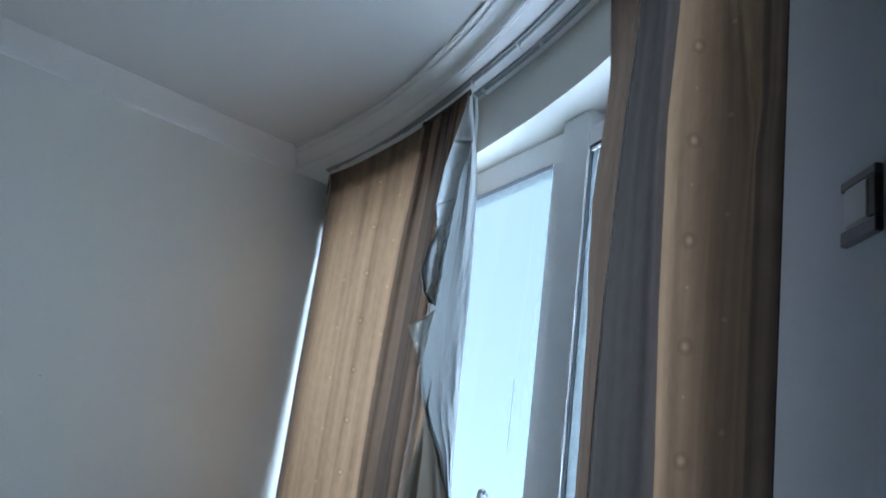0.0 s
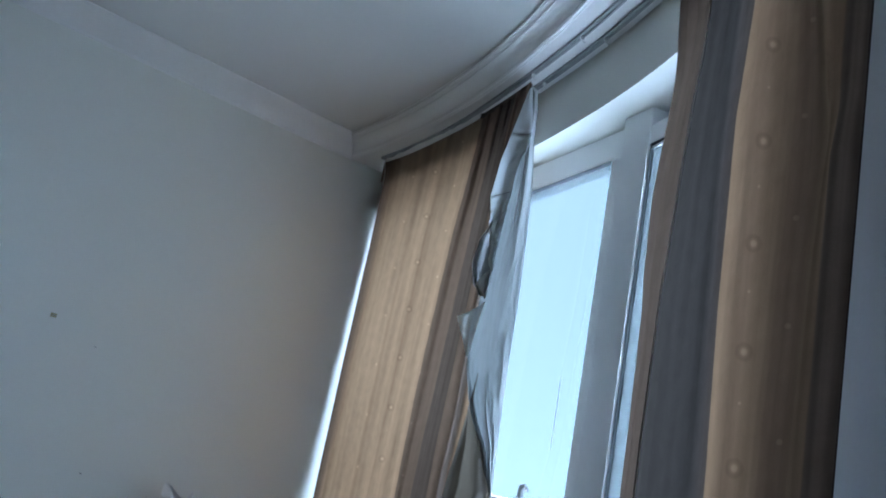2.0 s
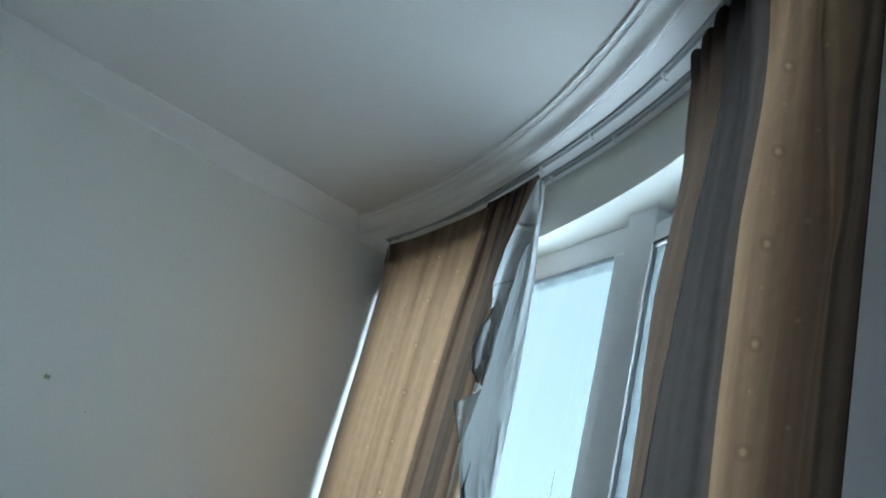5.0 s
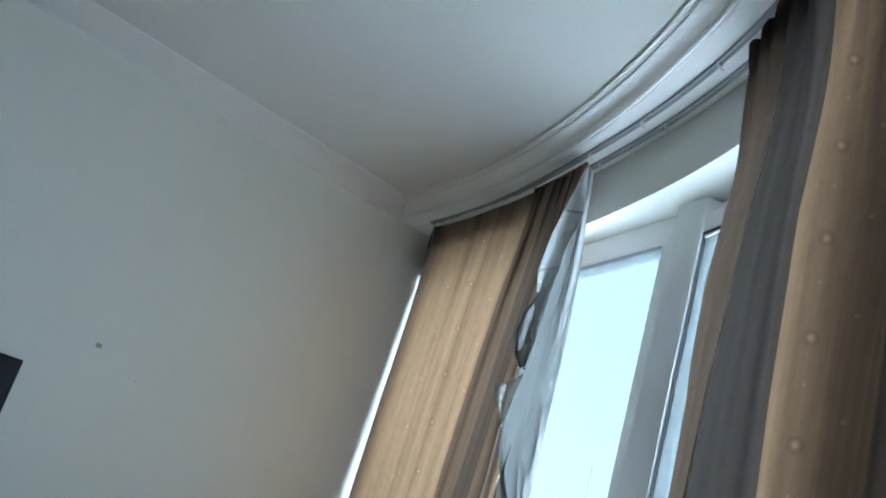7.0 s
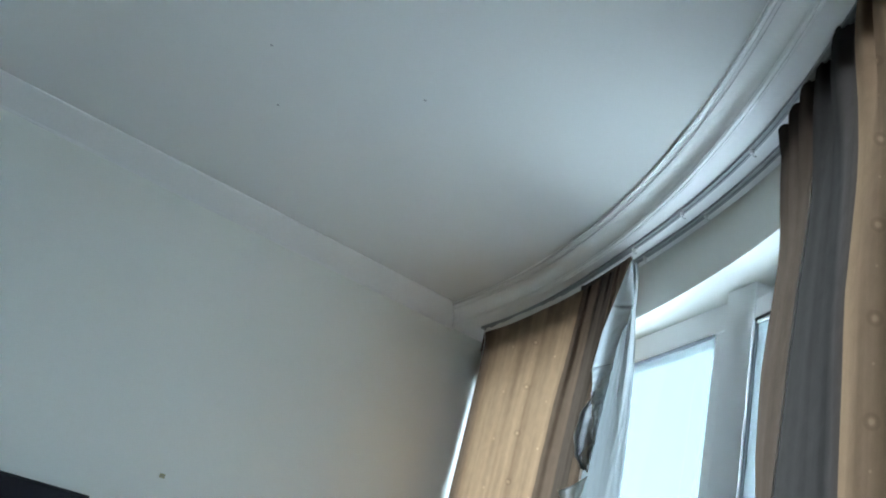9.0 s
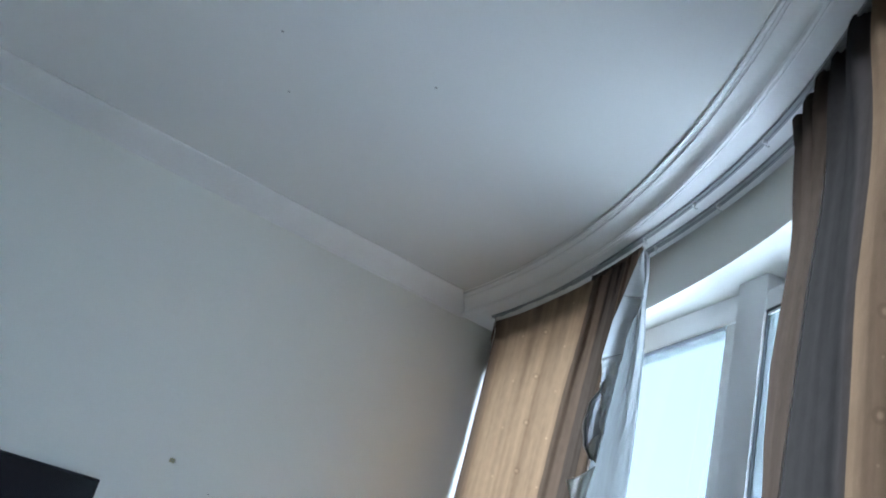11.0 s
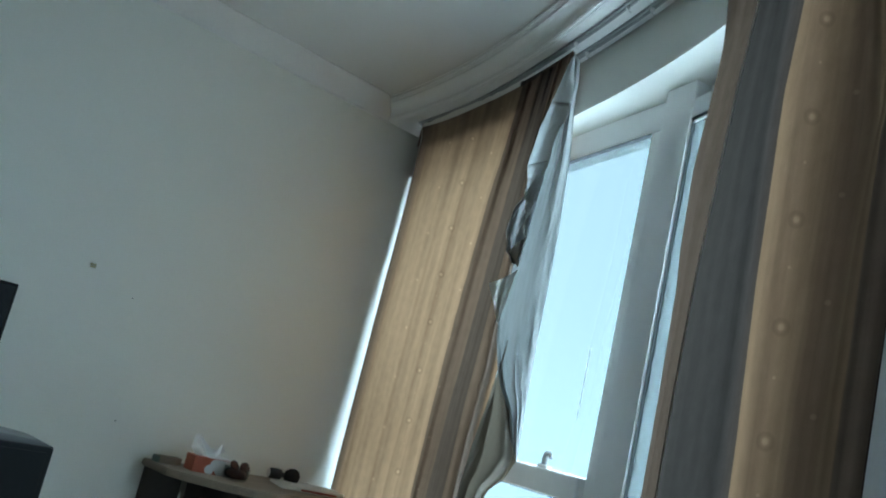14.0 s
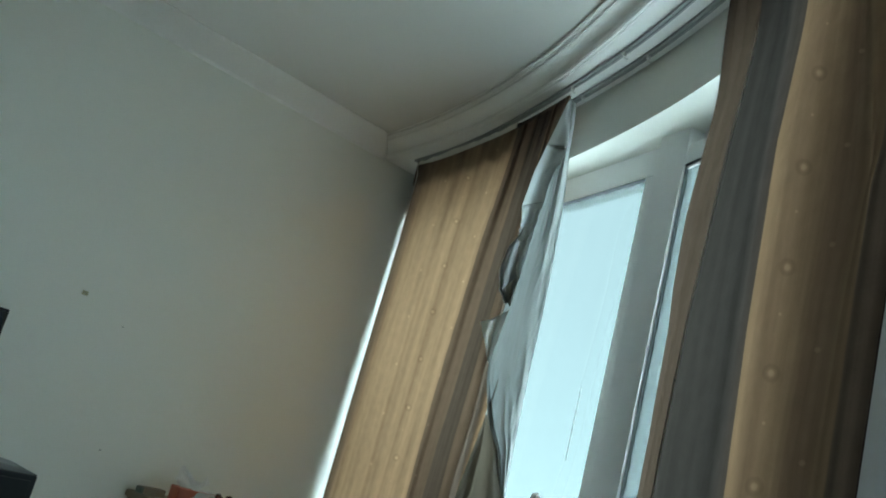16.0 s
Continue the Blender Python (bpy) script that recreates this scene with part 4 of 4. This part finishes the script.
def shelf_unit():
    ob = thing("shelf", "greyish brown wooden shelf unit with chrome poles", "shelf", (0, 0, 0))
    for z, th in ((SHELF, 0.028), (0.50, 0.022), (0.16, 0.022)):
        bm = bmesh.new()
        outline = [(1.505, NORTH - 0.004), (1.508, 3.06), (1.545, 2.98), (1.64, 2.865), (1.73, 2.80), (1.84, 2.785), (2.00, 2.835), (2.15, 2.915), (2.25, 3.02), (2.28, NORTH - 0.004)]
        lo = [bm.verts.new((x, y, z - th)) for x, y in outline]
        hi = [bm.verts.new((x, y, z)) for x, y in outline]
        bm.faces.new(lo)
        bm.faces.new(hi)
        for i in range(len(outline)):
            j = (i + 1) % len(outline)
            bm.faces.new((lo[i], lo[j], hi[j], hi[i]))
        bmesh.ops.bevel(bm, geom=[e for e in bm.edges if abs(e.verts[0].co.z - e.verts[1].co.z) < 1e-4], offset=0.004, segments=2, affect="EDGES")
        part("board", bm, WOOD, ob)
    part("back_panel", box((1.52, NORTH - 0.018, 0.02), (2.26, NORTH - 0.003, SHELF - 0.03)), DARK, ob, "dark brown back panel")
    part("divider", box((1.78, 2.93, 0.183), (1.80, NORTH - 0.02, SHELF - 0.0285)), DARK, ob, "dark brown divider")
    for x, y in ((1.565, 3.015), (1.725, 2.845), (2.10, 2.925)):
        part("pole", tube([(x, y, 0.0), (x, y, SHELF - 0.0285)], 0.011, 14), CHROME, ob, "chrome pole", True)
    return ob


shelf_unit()


def tissue_box():
    ob = thing("tissue_box", "orange-red tissue box with white cloud print", "tissue box", (1.691, 3.106, SHELF), -6)
    part("carton", box((-0.078, -0.045, 0.0), (0.078, 0.045, 0.058), 0.002), CARD, ob)
    for cx, cz, rad in ((-0.012, 0.016, 0.0185), (0.010, 0.036, 0.0225), (0.038, 0.029, 0.0330), (0.066, 0.029, 0.0335)):
        bm = bmesh.new()
        ring = []
        for k in range(24):
            a = 2 * math.pi * k / 24
            ring.append((max(-0.077, min(0.077, cx + rad * math.cos(a))), max(0.001, min(0.0565, cz + rad * math.sin(a)))))
        lo = [bm.verts.new((x, -0.0451, z)) for x, z in ring]
        hi = [bm.verts.new((x, -0.0456 - 0.006 * abs(cx), z)) for x, z in ring]
        bm.faces.new(lo)
        bm.faces.new(hi)
        for k in range(24):
            bm.faces.new((lo[k], lo[(k + 1) % 24], hi[(k + 1) % 24], hi[k]))
        part("cloud_print", bm, CLOUD, ob, "white cloud print")
    part("top_print", box((-0.020, -0.0445, 0.0581), (0.0770, 0.0445, 0.0588)), CLOUD, ob, "white cloud print on the top")
    verts, faces = [], []
    for j in range(13):
        for i in range(19):
            u, v = i / 18 - 0.5, j / 12
            peak = max(math.exp(-((u + 0.2) / 0.24) ** 2), 0.78 * math.exp(-((u - 0.28) / 0.22) ** 2), 0.45)
            verts.append((-0.022 + 0.165 * u * (0.35 + 0.75 * v) + 0.010 * v * math.sin(9 * u), 0.016 * math.sin(11 * u + 4 * v) * (0.3 + v) - 0.01 * v,
                          0.054 + 0.080 * v * peak + 0.004 * v * noise.noise(Vector((12 * u, 5 * v, 0.3)))))
    for j in range(12):
        for i in range(18):
            a = j * 19 + i
            faces.append((a, a + 1, a + 20, a + 19))
    t = new("tissue", mesh_of("tissue", verts, faces, TISSUE, True))
    t.parent = ob
    tagged(t, "crumpled white tissue pulled up")
    return ob


tissue_box()


def lathe(profile, sides=24, bm=None):
    bm = bm or bmesh.new()
    rings = [[bm.verts.new((r * math.cos(2 * math.pi * k / sides), r * math.sin(2 * math.pi * k / sides), z)) for k in range(sides)] for r, z in profile]
    for a, b in zip(rings, rings[1:]):
        for k in range(sides):
            bm.faces.new((a[k], a[(k + 1) % sides], b[(k + 1) % sides], b[k]))
    bm.faces.new(rings[0])
    bm.faces.new(rings[-1])
    return bm


def glass_bowl():
    ob = thing("bowl", "small brown glass bowl holding dark things", "bowl", (1.752, 2.994, SHELF))
    part("glass", lathe([(0.034, 0.0), (0.045, 0.004), (0.049, 0.022), (0.049, 0.048), (0.046, 0.048), (0.045, 0.022), (0.040, 0.008), (0.028, 0.006)]), JAR, ob, "", True)
    bm = lathe([(0.030, 0.0085), (0.041, 0.014), (0.044, 0.030), (0.036, 0.043), (0.012, 0.046)], 18)
    for v in bm.verts:
        v.co *= 1 + 0.07 * noise.noise(v.co * 60)
    part("contents", bm, LENS, ob, "dark reddish brown contents", True)
    for cx, rad, tip in ((-0.022, 0.021, 20), (0.022, 0.019, -24)):
        bm = lathe([(rad * 0.5, -0.004), (rad, -0.001), (rad, 0.002), (rad * 0.5, 0.005)], 16)
        bmesh.ops.transform(bm, matrix=Matrix.Translation((cx, -0.012, 0.054)) @ Matrix.Rotation(radians(tip), 4, "Y") @ Matrix.Rotation(radians(55), 4, "X"), verts=bm.verts)
        part("disc", bm, LENS, ob, "dark round disc leaning in the bowl", True)
    part("clip", tube([(0.018, -0.030, 0.046), (0.022, -0.034, 0.060), (0.028, -0.030, 0.064)], 0.0022, 8), CHROME, ob, "bright metal clip", True)
    return ob


glass_bowl()


def brush():
    ob = thing("brush", "black round brush lying on the shelf", "brush", (2.047, 3.097, SHELF + 0.036), -14)
    m = Matrix.Rotation(radians(90), 4, "Y")
    bm = lathe([(0.016, -0.078), (0.021, -0.074), (0.022, -0.05), (0.020, -0.030), (0.010, -0.022), (0.008, -0.012)], 18)
    bmesh.ops.transform(bm, matrix=m, verts=bm.verts)
    part("handle", bm, BLACK, ob, "", True)
    bm = lathe([(0.006, -0.014), (0.020, -0.008), (0.030, 0.008), (0.032, 0.024), (0.026, 0.042), (0.010, 0.051)], 22)
    for v in bm.verts:
        v.co *= 1 + 0.03 * noise.noise(v.co * 120)
    bmesh.ops.transform(bm, matrix=m, verts=bm.verts)
    part("bristles", bm, BRISTLE, ob, "black bristles", True)
    part("cap", tube([(-0.084, 0, 0), (-0.078, 0, 0)], 0.015, 14), PLASTIC, ob, "pale end cap")
    return ob


brush()


def magazine():
    ob = thing("magazine", "white magazine with red printing on its edge", "magazine", (2.10, 3.02, SHELF), -16)
    part("pages", box((-0.13, -0.09, 0.0005), (0.13, 0.09, 0.014), 0.002), PAPER, ob)
    part("cover", box((-0.132, -0.092, 0.0145), (0.132, 0.092, 0.0165), 0.0005), PAPER, ob)
    part("red_band", box((-0.05, -0.0935, 0.003), (0.10, -0.0905, 0.011), 0.0003), RED, ob, "red printed band")
    return ob


magazine()


def crumpled_paper():
    ob = thing("paper", "crumpled white paper lying on the shelf", "paper", (2.03, 2.985, SHELF + 0.001), 12)
    verts, faces = [], []
    for j in range(11):
        for i in range(17):
            x, y = -0.075 + 0.15 * i / 16, -0.03 + 0.06 * j / 10
            lift = max(0.0, 1 - (x / 0.078) ** 2) * max(0.0, 1 - (y / 0.034) ** 2)
            verts.append((x + 0.006 * noise.noise(Vector((20 * x, 30 * y, 1))), y, 0.002 + lift * (0.016 + 0.018 * noise.noise(Vector((34 * x, 40 * y, 2.7))))))
    for j in range(10):
        for i in range(16):
            a = j * 17 + i
            faces.append((a, a + 1, a + 18, a + 17))
    sheet_ob = new("leaf", mesh_of("leaf", verts, faces, TISSUE, False))
    sheet_ob.parent = ob
    return ob


crumpled_paper()
small = thing("small_box", "small greyish brown box with a dull green end", "box", (1.565, 3.20, SHELF), 5)
part("carton", box((-0.040, -0.022, 0.0), (0.052, 0.022, 0.026), 0.002), WOOD, small)
part("end_cap", box((-0.052, -0.020, 0.001), (-0.0405, 0.020, 0.025), 0.002), GREEN, small, "dull green end")

# ---------------------------------------------------------------- marks on wall and ceiling
mark = thing("adhesive_mark", "small yellowish square of old adhesive on the wall", "mark", (1.105, NORTH, 1.471))
part("pad", box((-0.011, -0.003, -0.008), (0.011, -0.0003, 0.008), 0.0015), STAIN, mark)
part("slit", box((-0.008, -0.0036, -0.001), (0.008, -0.0031, 0.0015), 0.0002), FILLER, mark, "grey slit")
for x, z, s in ((1.284, 1.394, 0.0024), (1.358, 0.939, 0.003)):
    ob = part("wall_speck", lathe([(s * 0.3, -0.001), (s, -0.0003), (s * 0.4, 0.0012)], 8), FILLER)
    ob.matrix_basis = Matrix.Translation((x, NORTH - 0.0005, z)) @ Matrix.Rotation(radians(90), 4, "X") @ Matrix.Diagonal((1.4, 0.8, 1, 1))
    tagged(ob, "tiny dark speck on the white wall", "speck", "specks on the wall")
for x, y in ((0.747, 2.42), (1.014, 1.955), (0.575, 2.14)):
    ob = part("screw_mark", lathe([(0.0015, -0.0012), (0.004, -0.0008), (0.005, -0.0001)], 10), FILLER)
    ob.matrix_basis = Matrix.Translation((x, y, CEIL))
    tagged(ob, "tiny dark screw mark in the ceiling", "screw mark", "screw marks in the ceiling")
